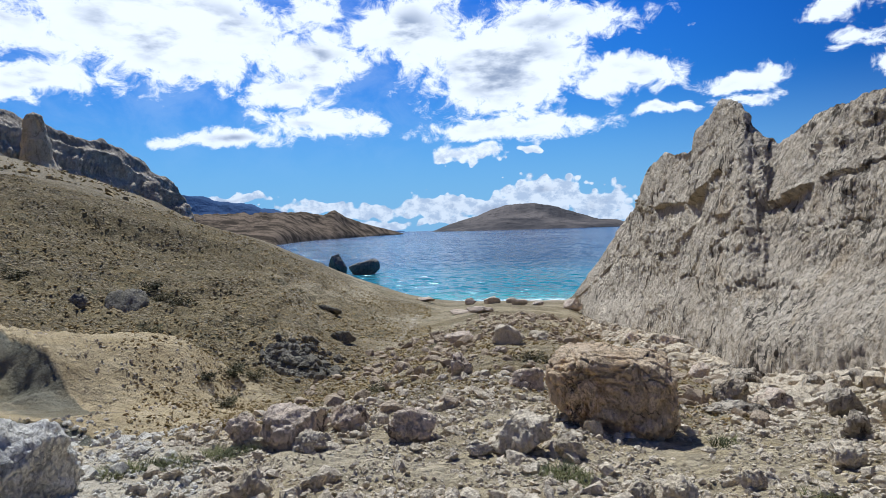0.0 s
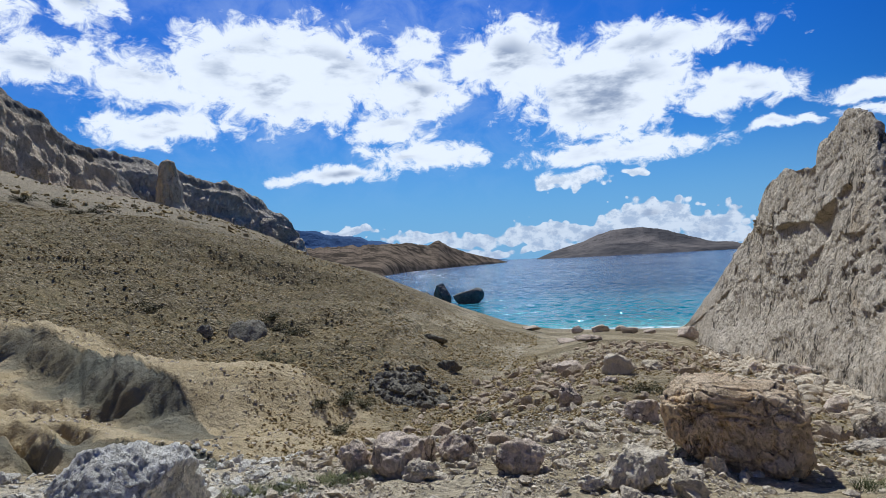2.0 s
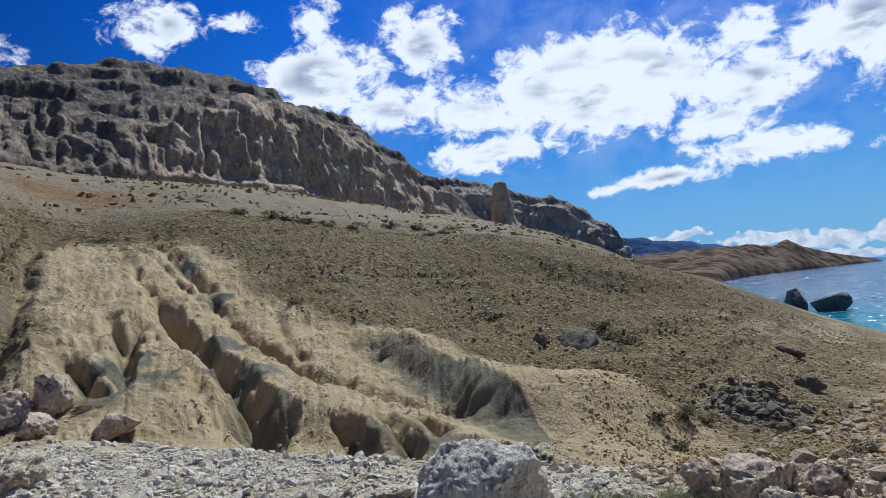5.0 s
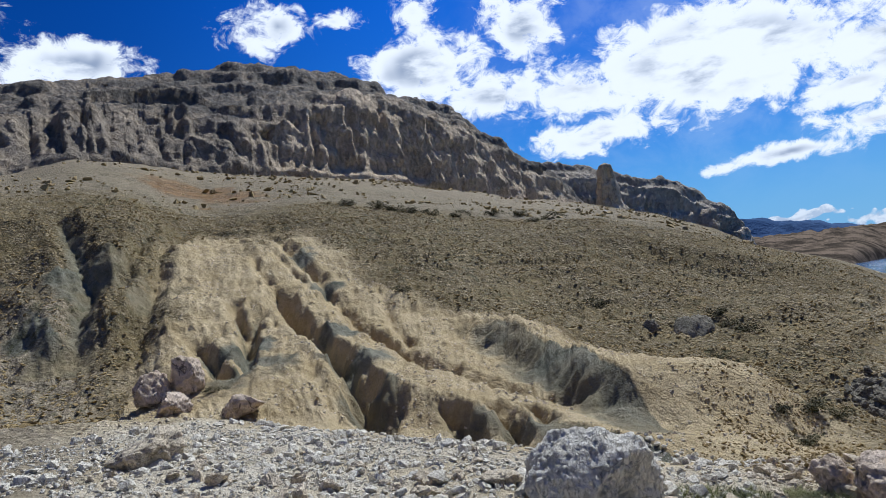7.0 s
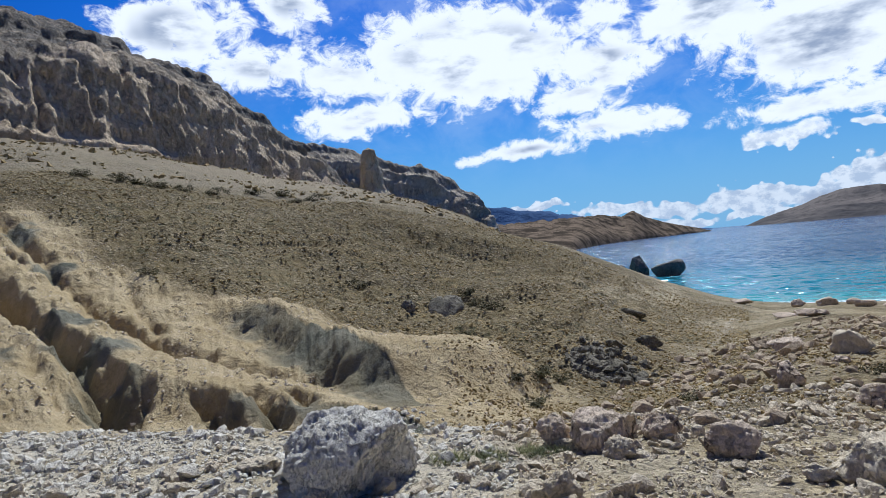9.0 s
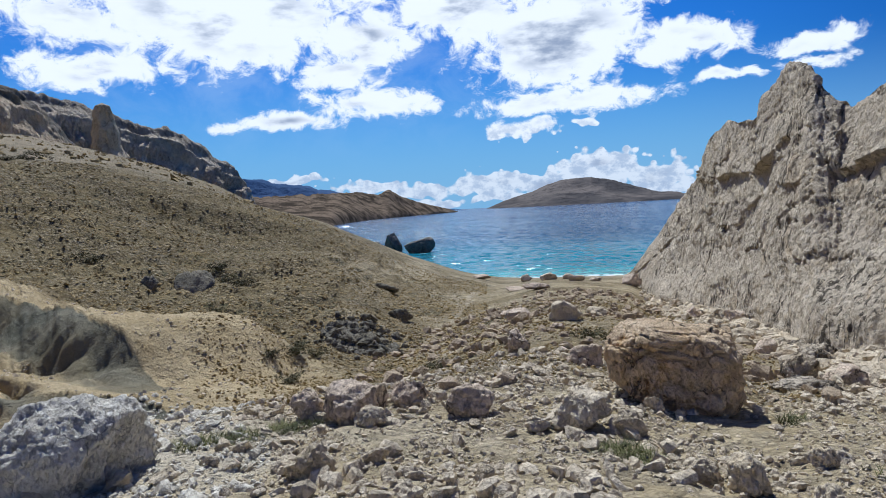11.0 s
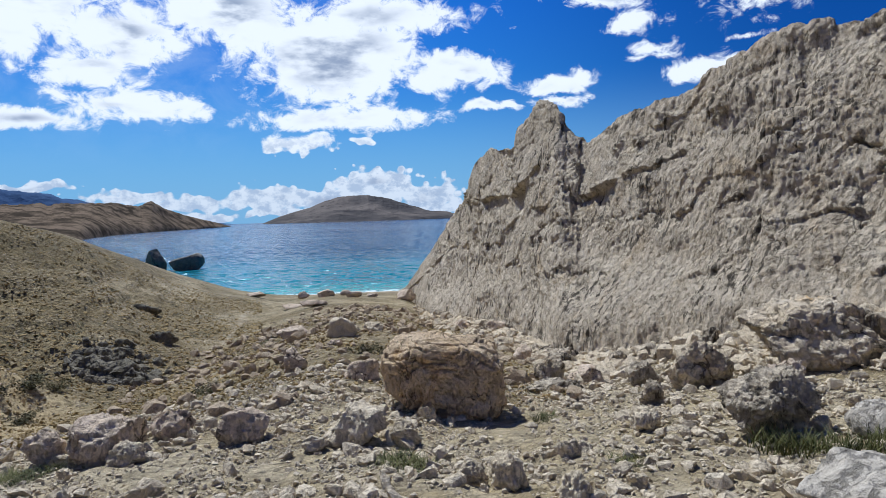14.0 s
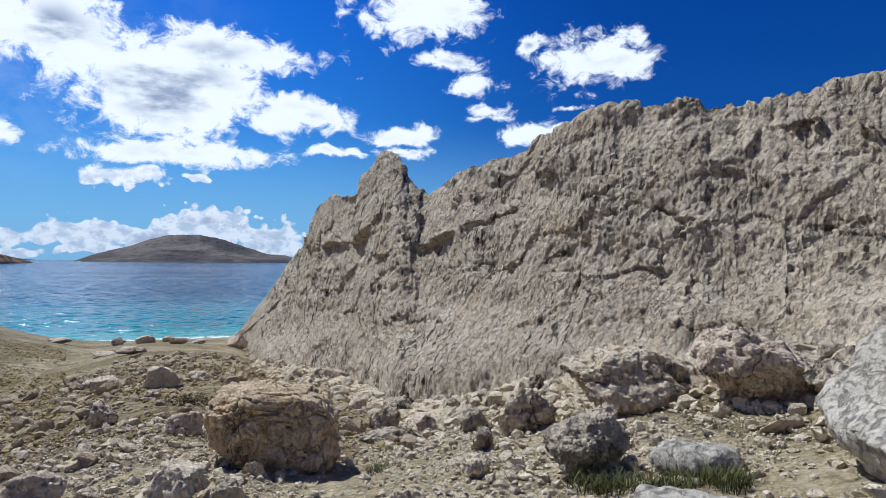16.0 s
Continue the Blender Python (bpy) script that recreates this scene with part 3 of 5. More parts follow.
GROUND, WATER = ground_material(), water_material()
CRAG = rock_material("crag_limestone", (0.655, 0.565, 0.425), (0.47, 0.39, 0.28), (0.51, 0.36, 0.19), 0.5, 0.7, 0.14, 0.45, specks=0.85, drips=0.9)
CLIFF = rock_material("cliff_limestone", (0.74, 0.585, 0.40), (0.50, 0.385, 0.25), (0.48, 0.32, 0.16), 0.45, 6.0, 1.6, 0.25, weathered=True)
CLIFF_FAR = rock_material("far_cliff_limestone", (0.74, 0.63, 0.48), (0.52, 0.43, 0.315), (0.34, 0.25, 0.14), 0.3, 9.0, 2.4, 0.3, weathered=True)
BROWN = rock_material("brown_cracked_limestone", (0.82, 0.64, 0.42), (0.66, 0.475, 0.275), (0.66, 0.39, 0.14), 0.7, 0.28, 0.07, 0.85)
PALE = rock_material("pale_cracked_limestone", (0.84, 0.79, 0.68), (0.66, 0.61, 0.51), (0.40, 0.33, 0.23), 0.25, 0.22, 0.05, 0.5)
BANK = rock_material("bank_limestone", (0.60, 0.545, 0.45), (0.46, 0.41, 0.33), (0.46, 0.37, 0.25), 0.25, 0.6, 0.07, 0.25, specks=0.3)
RUSTY = rock_material("rusty_limestone", (0.78, 0.67, 0.50), (0.60, 0.48, 0.32), (0.68, 0.43, 0.16), 0.95, 0.5, 0.08, 0.9, specks=0.45)
PINK = rock_material("pinkish_limestone", (0.74, 0.605, 0.46), (0.55, 0.435, 0.31), (0.38, 0.24, 0.13), 0.4, 0.35, 0.05, 0.9)
STONE = rock_material("loose_limestone", (0.82, 0.71, 0.525), (0.64, 0.53, 0.36), (0.44, 0.32, 0.18), 0.4, 0.2, 0.03, 0.4, True)
SHORE = rock_material("dark_shore_rock", (0.24, 0.22, 0.19), (0.12, 0.11, 0.095), (0.16, 0.12, 0.08), 0.3, 2.5, 0.2, 0.6)


# ---------------------------------------------------------------- mesh helpers
def mesh_object(name, verts, faces, mat, parent=None, smooth=True):
    """An object from arrays of vertices and of equal faces (triangles or quads)."""
    verts, faces = np.asarray(verts, np.float32).reshape(-1, 3), np.asarray(faces, np.int32)
    k = faces.shape[1]
    me = bpy.data.meshes.new(name)
    me.vertices.add(len(verts))
    me.vertices.foreach_set("co", verts.ravel())
    me.loops.add(faces.size)
    me.loops.foreach_set("vertex_index", faces.ravel())
    me.polygons.add(len(faces))
    me.polygons.foreach_set("loop_start", np.arange(len(faces), dtype=np.int32) * k)
    me.update(calc_edges=True)
    me.polygons.foreach_set("use_smooth", np.full(len(faces), smooth))
    me.materials.append(mat)
    ob = new(name, me)
    ob.parent = parent
    return ob


def part(name, bm, mat, parent, label=""):
    """One bmesh as one mesh object under a thing or a part."""
    me = bpy.data.meshes.new(name)
    bm.to_mesh(me)
    bm.free()
    me.materials.append(mat)
    ob = new(name, me)
    ob.parent = parent
    return tagged(ob, label) if label else ob


def grid_faces(rows, cols, wrap=False):
    a = np.arange(rows * cols).reshape(rows, cols)
    nxt = np.roll(a, -1, 1) if wrap else a[:, 1:]
    cur = a if wrap else a[:, :-1]
    return np.stack([cur[:-1], nxt[:-1], nxt[1:], cur[1:]], -1).reshape(-1, 4)


def add_field(ob, name, values):
    layer = ob.data.attributes.new(name, "FLOAT", "POINT")
    layer.data.foreach_set("value", np.asarray(values, np.float32).ravel())


def polar(b, r):
    b = np.radians(b)
    return r * np.sin(b), r * np.cos(b)


# ---------------------------------------------------------------- the ground, one sheet to the horizon
def build_ground():
    bearings = np.concatenate([np.arange(-180, -96, 3.0), np.arange(-96, -84, 0.6), np.arange(-84, 8, 0.15), np.arange(8, 70, 0.24), np.arange(70, 84, 1.0), np.arange(84, 180, 3.0)])
    dist = [0.02, 0.15, 0.4]
    while dist[-1] < 620:
        dist.append(dist[-1] * (1.12 if dist[-1] < 2.5 else 1.014 if dist[-1] < 9 else 1.0068 if dist[-1] < 50 else 1.03))
    dist += [900, 1500, 2600, 4000, 4950]
    dist = np.array(dist)
    B, R = np.meshgrid(bearings, dist)
    X, Y = polar(B, R)
    Z = height(X, Y)
    verts = np.stack([X, Y, Z], -1).reshape(-1, 3)
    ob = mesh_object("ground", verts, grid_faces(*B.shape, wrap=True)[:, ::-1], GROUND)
    tagged(ob, "pale stony karst valley with beige scree slopes and gullies running to the sea", "ground", kind="structure")
    brow, _ = line_at(BROW, B)
    vale, _ = line_at(VALLEY, B)
    warp = fbm(X * 0.3, Y * 0.3, 0, 4, 41)
    rubble = np.maximum(1 - step(R + 2.5 * warp, brow * 0.97, brow * 1.12), step(B + 4 * warp, -18, -4) * (1 - step(R, 50, 62)) * (0.2 + 0.5 * step(fbm(X * 0.22, Y * 0.22, 3, 4, 45), -0.15, 0.2)))
    sand = step(Z, -2, 0.2) * (1 - step(Z + 0.6 * warp, 1.5, 3.0)) * step(B, -20, -4) * (1 - step(B, 20, 30))
    trail, _, _ = path_distance(X + 0.3 * warp, Y, TRAIL)
    sand = np.maximum(sand, 0.6 * (1 - step(trail, 0.08, 0.22)))
    spur, marl, ochre, growth, scree = zones(X, Y, B, R, Z, warp)
    chalk = rubble * (1 - step(X + 1.5 * warp, -2.4, -0.6)) * (1 - step(R, 10, 13))
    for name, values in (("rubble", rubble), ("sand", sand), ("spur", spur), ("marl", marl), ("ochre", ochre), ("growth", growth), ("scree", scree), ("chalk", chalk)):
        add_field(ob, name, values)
    return ob


# bare grey-green marl: x, y, half width
MARL = [(-15.6, 8.2, 1.3), (-17.0, 9.2, 1.0), (-27.1, 7.8, 2.0), (-24.0, 9.2, 1.3), (-14.2, 11.0, 1.0), (-17.2, 12.2, 1.1), (-12.0, 9.6, 0.9), (-25.5, 16.6, 1.0), (-21.5, 15.3, 0.8)]


TRAIL = [(0.6, 38.0), (0.2, 33.0), (-0.5, 26.0), (-1.3, 21.2), (-1.2, 17.5), (-0.4, 14.5)]
SPUR_EDGE = [(-40, 19.5), (-30.5, 19.6), (-24, 18.6), (-21.1, 17.3), (-17.2, 17.7), (-14.4, 17.5), (-11.4, 17.2), (-7.5, 16.8), (-3.5, 15.5), (2.0, 12.0)]


def zones(X, Y, B, R, Z, warp):
    """Where the light earth of the spurs, marl, ochre earth, growth and grey scree lie, 0 to 1."""
    d_far, _, s_far = path_distance(X, Y, SPUR_EDGE)
    d_left, _, s_left = path_distance(X, Y, GULLIES[10][0])
    spur = step(-s_far * d_far + 1.6 * warp, -1.0, 0.9) * step(s_left * d_left + 1.6 * warp, -0.8, 1.2) * step(-B, 8, 16) * (1 - step(R + 8 * warp, 31, 41))
    marl = np.zeros_like(X)
    w = fbm(X * 0.7, Y * 0.7, 0, 4, 43)
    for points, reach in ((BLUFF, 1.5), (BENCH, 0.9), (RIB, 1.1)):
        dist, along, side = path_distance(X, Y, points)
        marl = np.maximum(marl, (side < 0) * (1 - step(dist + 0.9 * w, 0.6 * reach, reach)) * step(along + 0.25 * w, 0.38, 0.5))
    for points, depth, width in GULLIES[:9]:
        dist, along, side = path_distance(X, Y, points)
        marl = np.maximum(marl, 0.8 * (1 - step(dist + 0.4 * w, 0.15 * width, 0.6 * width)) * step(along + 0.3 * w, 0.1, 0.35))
    for mx, my, mr in MARL:
        marl = np.maximum(marl, 1 - step(np.hypot(X - mx, Y - my) + 1.2 * mr * w, mr * 0.55, mr * 0.95))
    ochre = 1 - step(np.hypot((X + 55.0) / 9.5, (Y - 25.5) / 5.0) + 0.8 * warp, 0.6, 1.0)
    growth = step(R, 9, 14) * (0.35 + 0.5 * step(warp, 0.0, 0.4)) * (1 - spur) * (1 - step(R, 60, 80)) * (1 - step(B, 4, 14))
    growth = np.maximum(growth, 0.4 * (1 - step(R, 9, 12)) * step(fbm(X * 0.7, Y * 0.7, 2, 3, 47), 0.1, 0.35))
    scree = np.maximum(step(R + 6 * warp, 43, 52) * step(-B, 16, 34) * 0.65, step(-B + 5 * warp, 70, 78) * (1 - step(-B + 5 * warp, 95, 135)) * (1 - step(R, 22, 34)) * step(R + 3 * warp, 3.0, 7.0))
    return spur, marl, ochre, growth, scree


ground = build_ground()


def build_sea():
    r = np.concatenate([np.linspace(60, 130, 60), np.geomspace(133, 4950, 90)])
    b = np.arange(-60, 61, 1.0)
    B, R = np.meshgrid(b, r)
    X, Y = polar(B, R)
    ob = mesh_object("water", np.stack([X, Y, 0 * X], -1), grid_faces(*B.shape)[:, ::-1], WATER)
    return tagged(ob, "blue bay, turquoise and glittering near the beach", "sea", kind="structure")


build_sea()


# ---------------------------------------------------------------- rock walls
CRAG_CREST = [(14.0, 47.5, -7.4), (15.2, 46, -5.7), (17.2, 43, -2.9), (19.3, 39, -0.1), (20.5, 36, 2.1), (21.3, 33, 4.6), (23, 29.5, 5.7), (24.6, 27, 5.9), (25.8, 25, 7.7),
              (27.4, 23.5, 9.75), (28.7, 22, 9.1), (29.6, 21.5, 7.5), (30.7, 21, 6.0), (34.3, 18.9, 8.3), (38.4, 17.2, 9.5), (43.2, 15.6, 11.7), (46.2, 14.8, 13.3), (50.6, 14.0, 13.5),
              (54.6, 13.3, 13.8), (55.7, 13.2, 12.8), (57.5, 13, 13.2), (60.7, 12.6, 13.2), (65.2, 12.2, 14.0), (69.3, 11.9, 14.5), (73, 11.8, 13.9), (80, 12, 14), (95, 14, 10), (110, 20, 2)]
CLIFF_TOP = [(-105, 125, 14), (-81, 122, 15.1), (-73, 126, 16.7), (-66, 130, 17.3), (-63.5, 126, 15.6), (-62, 123, 15.1), (-55.6, 132, 16.2), (-51.6, 139, 16.8), (-47, 149, 16.4), (-42.7, 160, 14.2),
             (-37.6, 180, 11.3), (-34, 196, 8.6), (-31, 209, 5.5)]
SUMMIT = [(-105, 170, 13), (-81.8, 170, 16.2), (-74.7, 173, 18.3), (-66.5, 178, 19.3), (-61.7, 182, 20), (-54.8, 186, 19.6), (-49.5, 190, 18.5), (-47.5, 188, 17.2), (-42.6, 192, 15.8),
          (-40.7, 195, 14.2), (-37.5, 202, 12), (-34.3, 210, 9.9), (-31, 218, 6)]
FAR_TOP = [(-42, 250, 10.4), (-34, 250, 10.0), (-31.5, 255, 9.7), (-27, 265, 8.1), (-23.6, 280, 7.2), (-21.4, 290, 5.4), (-19.2, 300, 4.0), (-18.5, 303, 2.8), (-17.9, 306, 0.6)]


# Open joints of the crag: bearing and rise along each, depth, half width in degrees.
CRAG_JOINTS = [
    ([(31.5, -1.2), (33.5, -0.84), (36.6, -0.3), (40.6, -0.02), (43.6, 0.26), (45.0, 1.0)], 0.13, 0.07), ([(45.0, 6.3), (47.5, 5.0), (50.8, 4.2), (54.4, 3.9)], 0.20, 0.12),
    ([(53.3, 3.9), (52.8, 2.7), (52.4, 0.8), (51.2, -1.6)], 0.16, 0.08), ([(53.0, 2.5), (57.4, 2.6), (61.5, 3.1), (67.7, 4.0)], 0.12, 0.07), ([(61.5, 10.1), (63.8, 10.3), (66.0, 10.1), (67.4, 9.2)], 0.20, 0.12),
    ([(53.7, -0.6), (53.5, -4.9)], 0.12, 0.10), ([(61.3, 0.8), (60.9, -3.2), (61.5, -4.5)], 0.14, 0.08), ([(30.3, 5.5), (29.9, 3.5), (28.4, 0.1), (26.4, -3.4)], 0.16, 0.15), ([(19.9, 2.1), (21.4, 1.1), (22.6, 0.6)], 0.24, 0.10),
    ([(43.3, 11.3), (43.0, 10.0), (42.1, 7.8), (40.6, 6.3)], 0.15, 0.10), ([(45.6, -2.7), (48.4, -3.9), (49.4, -5.5)], 0.11, 0.07), ([(33.4, 5.3), (36.0, 6.1), (38.5, 8.3)], 0.16, 0.15), ([(25.9, -5.9), (28.4, -5.4), (33.0, -4.9)], 0.13, 0.20),
]


def plates(x, y, z, seed):
    """A number 0..1 for each of a set of scattered cells, and how near its edge is."""
    ix, iy, iz = (np.floor(c).astype(np.int64) for c in (x, y, z))
    d1, d2, own = np.full(x.shape, 9.0), np.full(x.shape, 9.0), np.zeros(x.shape)
    for dx in (-1, 0, 1):
        for dy in (-1, 0, 1):
            for dz in (-1, 0, 1):
                h = hashed(ix + dx, iy + dy, iz + dz, seed)
                d = np.sqrt((ix + dx + (h & 1023) / 1023 - x) ** 2 + (iy + dy + ((h >> 10) & 1023) / 1023 - y) ** 2 + (iz + dz + ((h >> 20) & 1023) / 1023 - z) ** 2)
                own = np.where(d < d1, (h >> 5 & 255) / 255, own)
                d2 = np.minimum(d2, np.maximum(d1, d))
                d1 = np.minimum(d1, d)
    return own, d2 - d1


def wall_surface(b, rows, marks, n_up):
    """Points of a rock wall: rows of (distance, height) over the bearings b, eased through the marks 0..1 from foot to back."""
    v = np.linspace(0, 1, n_up)
    R = np.empty((n_up, len(b)))
    Z = np.empty_like(R)
    rr, zz = np.array([r for r, _ in rows]), np.array([z for _, z in rows])
    for i in range(len(b)):
        R[:, i], Z[:, i] = smooth_curve(marks, rr[:, i], v), smooth_curve(marks, zz[:, i], v)
    B = np.broadcast_to(b, R.shape)
    X, Y = polar(B, R)
    return np.stack([X, Y, Z], -1), np.broadcast_to(v[:, None], R.shape)


def surface_normals(P):
    du, dv = np.gradient(P, axis=1), np.gradient(P, axis=0)
    nrm = np.cross(dv, du)
    nrm /= np.linalg.norm(nrm, axis=-1, keepdims=True) + 1e-9
    lower = np.arange(len(P))[:, None, None] < len(P) * 0.6
    return np.where(lower, -nrm, nrm)


def build_crag():
    b = np.concatenate([np.arange(14.05, 24, 0.045), np.arange(24, 76, 0.062), np.arange(76, 110, 0.8)])
    fr, fz = line_at(VALLEY, b)
    cr, cz = line_at(CRAG_CREST, b)
    cr = np.maximum(cr, fr + 0.3)
    jag = step(b, 14.2, 16) * (0.22 * fbm(b * 0.6, 0, 0.5, 3, 51) + 0.04 * fbm(b * 3, 0, 0.5, 2, 52))
    cz = cz + jag
    lift = np.maximum(cz - fz, 0.05)
    gap = cr - fr
    rows = [(fr - 0.2 * np.minimum(1, lift), fz - 0.6), (fr + 0.10 * gap, fz + 0.10 * lift), (fr + 0.42 * gap, fz + 0.30 * lift), (fr + 0.66 * gap, fz + 0.62 * lift),
            (cr - 0.10 * gap, cz - 0.10 * lift), (cr, cz), (cr + 0.8, cz - 0.15 * lift), (cr + 3.5, cz - 0.6 * lift), (cr + 7, np.full_like(cz, 1.5))]
    P, v = wall_surface(b, rows, np.array([0, 0.1, 0.3, 0.55, 0.76, 0.84, 0.89, 0.95, 1.0]), 250)
    N = surface_normals(P)
    x, y, z = P[..., 0], P[..., 1], P[..., 2]
    bb = np.broadcast_to(b, x.shape)
    a = bb * 0.28
    rise = np.degrees(np.arctan2(z - 9.0, np.hypot(x, y)))
    big = np.clip(lift / 3.0, 0.05, 1.0)[None]
    d = 0.26 * fbm(x * 0.28, y * 0.28, z * 0.28, 3, 61)
    # broken plates of two sizes, leaning with the bedding
    wx, wy, wz = (c + 0.30 * fbm(x * 0.9, y * 0.9, z * 0.9 + 3.7 * k, 3, 64) for k, c in enumerate((x, y, z)))
    wz = wz + 0.18 * x
    tone, edge = plates(wx * 0.55, wy * 0.55, wz * 0.95, 65)
    some = step(fbm(x * 0.33, y * 0.33, z * 0.33, 2, 66), -0.25, 0.15)
    d = d + some * (0.11 * (tone - 0.5) - 0.012 * (1 - step(edge, 0.0, 0.05)))
    tone, edge = plates(wx * 1.9, wy * 1.9, wz * 2.6, 67)
    d = d + (0.35 + 0.65 * step(fbm(x * 0.4, y * 0.4, z * 0.4, 2, 68), -0.2, 0.2)) * (0.055 * (tone - 0.5) + 0.03 * np.minimum(edge, 0.4))
    # roughness, pitted more at the top than in the washed band above the foot
    worn = 1 - 0.6 * step(-rise, 4.5, 7.0) * step(bb, 30, 38)
    d = d + worn * (0.055 * fbm(x * 1.6, y * 1.6, z * 1.3, 5, 69, 0.66) + 0.04 * fbm(x * 6, y * 6, z * 5, 3, 70, 0.65))
    # flutes on the pinnacle and drip channels along the foot
    fluted = np.maximum(1 - step(bb + 4 * fbm(x * 0.3, y * 0.3, z * 0.3, 2, 63), 30, 37), 0.8 * step(-rise, 8.0, 9.5) * (1 - step(bb, 42, 46)))
    d = d - 0.075 * fluted * (ridged(a * 5 + 0.3 * z + 0.5 * fbm(x, y, z, 2, 74), z * 0.5, 0.2, 3, 75) - 0.9)
    # the cleft behind the seaward pinnacle, and its shoulder
    line = bb - (30.6 - 0.16 * (12 - z))
    d = d - 0.22 * np.exp(-(line / 0.6) ** 2) * step(z, 7.5, 9.5) - 0.22 * np.exp(-((bb - 25.3 + 0.1 * (11 - z)) / 0.35) ** 2) * step(z, 8.5, 10.5)
    jb, jr = bb + 1.1 * fbm(x * 2.2, y * 2.2, z * 2.2, 4, 71, 0.65), rise + 1.1 * fbm(x * 2.2, y * 2.2, z * 2.2 + 5, 4, 72, 0.65)
    broken = step(fbm(x * 1.1, y * 1.1, z * 1.1, 3, 60, 0.6), -0.3, 0.25)
    for points, depth, wide in CRAG_JOINTS:
        off, along, side = path_distance(jb, jr, points)
        d = d - depth * broken * np.exp(-(off / wide) ** 2) * step(along, -0.01, 0.12) * (1 - step(along, 0.88, 1.01))
    ledge = np.sin(5.2 * (z + 0.16 * x) + 4.0 * fbm(x * 0.25, y * 0.25, z * 0.25, 3, 77))
    d = d + 0.035 * ledge * step(fbm(x * 0.3, y * 0.3, z * 0.5, 2, 73), -0.1, 0.3)
    keep = step(v, 0.0, 0.06) * (1 - step(v, 0.9, 1.0))
    P = P + N * (d * big * keep)[..., None]
    ob = mesh_object("rock_crag", P, grid_faces(*x.shape), CRAG)
    return tagged(ob, "tall grey-beige weathered limestone crag with a pinnacle above the valley", "rock face", kind="structure")


def build_cliffs():
    b = np.concatenate([np.arange(-105, -92, 0.8), np.arange(-92, -31, 0.09)])
    fr, fz = line_at(SHELF, b)
    tr, tz = line_at(CLIFF_TOP, b)
    sr, sz = line_at(SUMMIT, b)
    tz = tz + 1.0 * fbm(b * 0.5, 0, 0.5, 4, 80)
    sz = sz + 0.8 * fbm(b * 0.35, 0, 0.5, 4, 81)
    tr = np.maximum(tr, fr + 3)
    sr = np.maximum(sr, tr + 6)
    lift = np.maximum(tz - fz, 0.3)
    rows = [(fr - 3, fz - 3), (fr, fz + 0.08 * lift), (fr + 0.5 * (tr - fr), fz + 0.55 * lift), (tr, tz), (tr + 0.3 * (sr - tr), tz + 0.35 * (sz - tz)), (tr + 0.55 * (sr - tr), tz + 0.55 * (sz - tz)), (sr, sz), (sr + 40, sz - 18), (sr + 80, sz * 0 + 5)]
    P, v = wall_surface(b, rows, np.array([0, 0.05, 0.28, 0.52, 0.64, 0.74, 0.9, 0.95, 1.0]), 230)
    N = surface_normals(P)
    x, y, z = P[..., 0], P[..., 1], P[..., 2]
    face = step(v, 0.04, 0.12) * (1 - step(v, 0.5, 0.58))
    a = np.broadcast_to(b, x.shape)
    sway = a + 1.6 * fbm(a * 0.22, z * 0.015, 0.3, 2, 88)
    flute = ridged(sway * 0.22 + 0.02 * z, z * 0.012, 0.5, 2, 82)
    d = -(2.0 + 2.2 * step(fbm(a * 0.11, 0, 0.9, 2, 89), -0.2, 0.3)) * (flute - 1.0) * face - 1.3 * (ridged(sway * 0.8 + 0.01 * z, z * 0.04, 0.7, 2, 87) - 0.9) * face
    d = d + 2.5 * fbm(x * 0.05, y * 0.05, z * 0.05, 4, 83) + 1.0 * (ridged(x * 0.12, y * 0.12, z * 0.05, 3, 84) - 0.9)
    shelf = np.sin(z * 1.15 + 5 * fbm(x * 0.02, y * 0.02, 0, 2, 85))
    d = d + 0.55 * shelf * (1 - 0.6 * face) + 0.6 * fbm(x * 0.3, y * 0.3, z * 0.2, 3, 86, 0.6)
    P = P + N * (d * step(v, 0, 0.05) * (1 - step(v, 0.93, 1.0)) * np.clip(lift / 8, 0.15, 1)[None])[..., None]
    ob = mesh_object("cliff", P, grid_faces(*x.shape), CLIFF)
    patch = fbm(x * 0.06, y * 0.06, z * 0.06, 3, 78)
    add_field(ob, "lichen", np.clip(step(v + 0.12 * patch, 0.50, 0.62) + 0.75 * step(-a + 6 * patch, 58, 64), 0, 1))
    return tagged(ob, "long fluted grey limestone cliff above the scree terrace", "cliff", kind="structure")


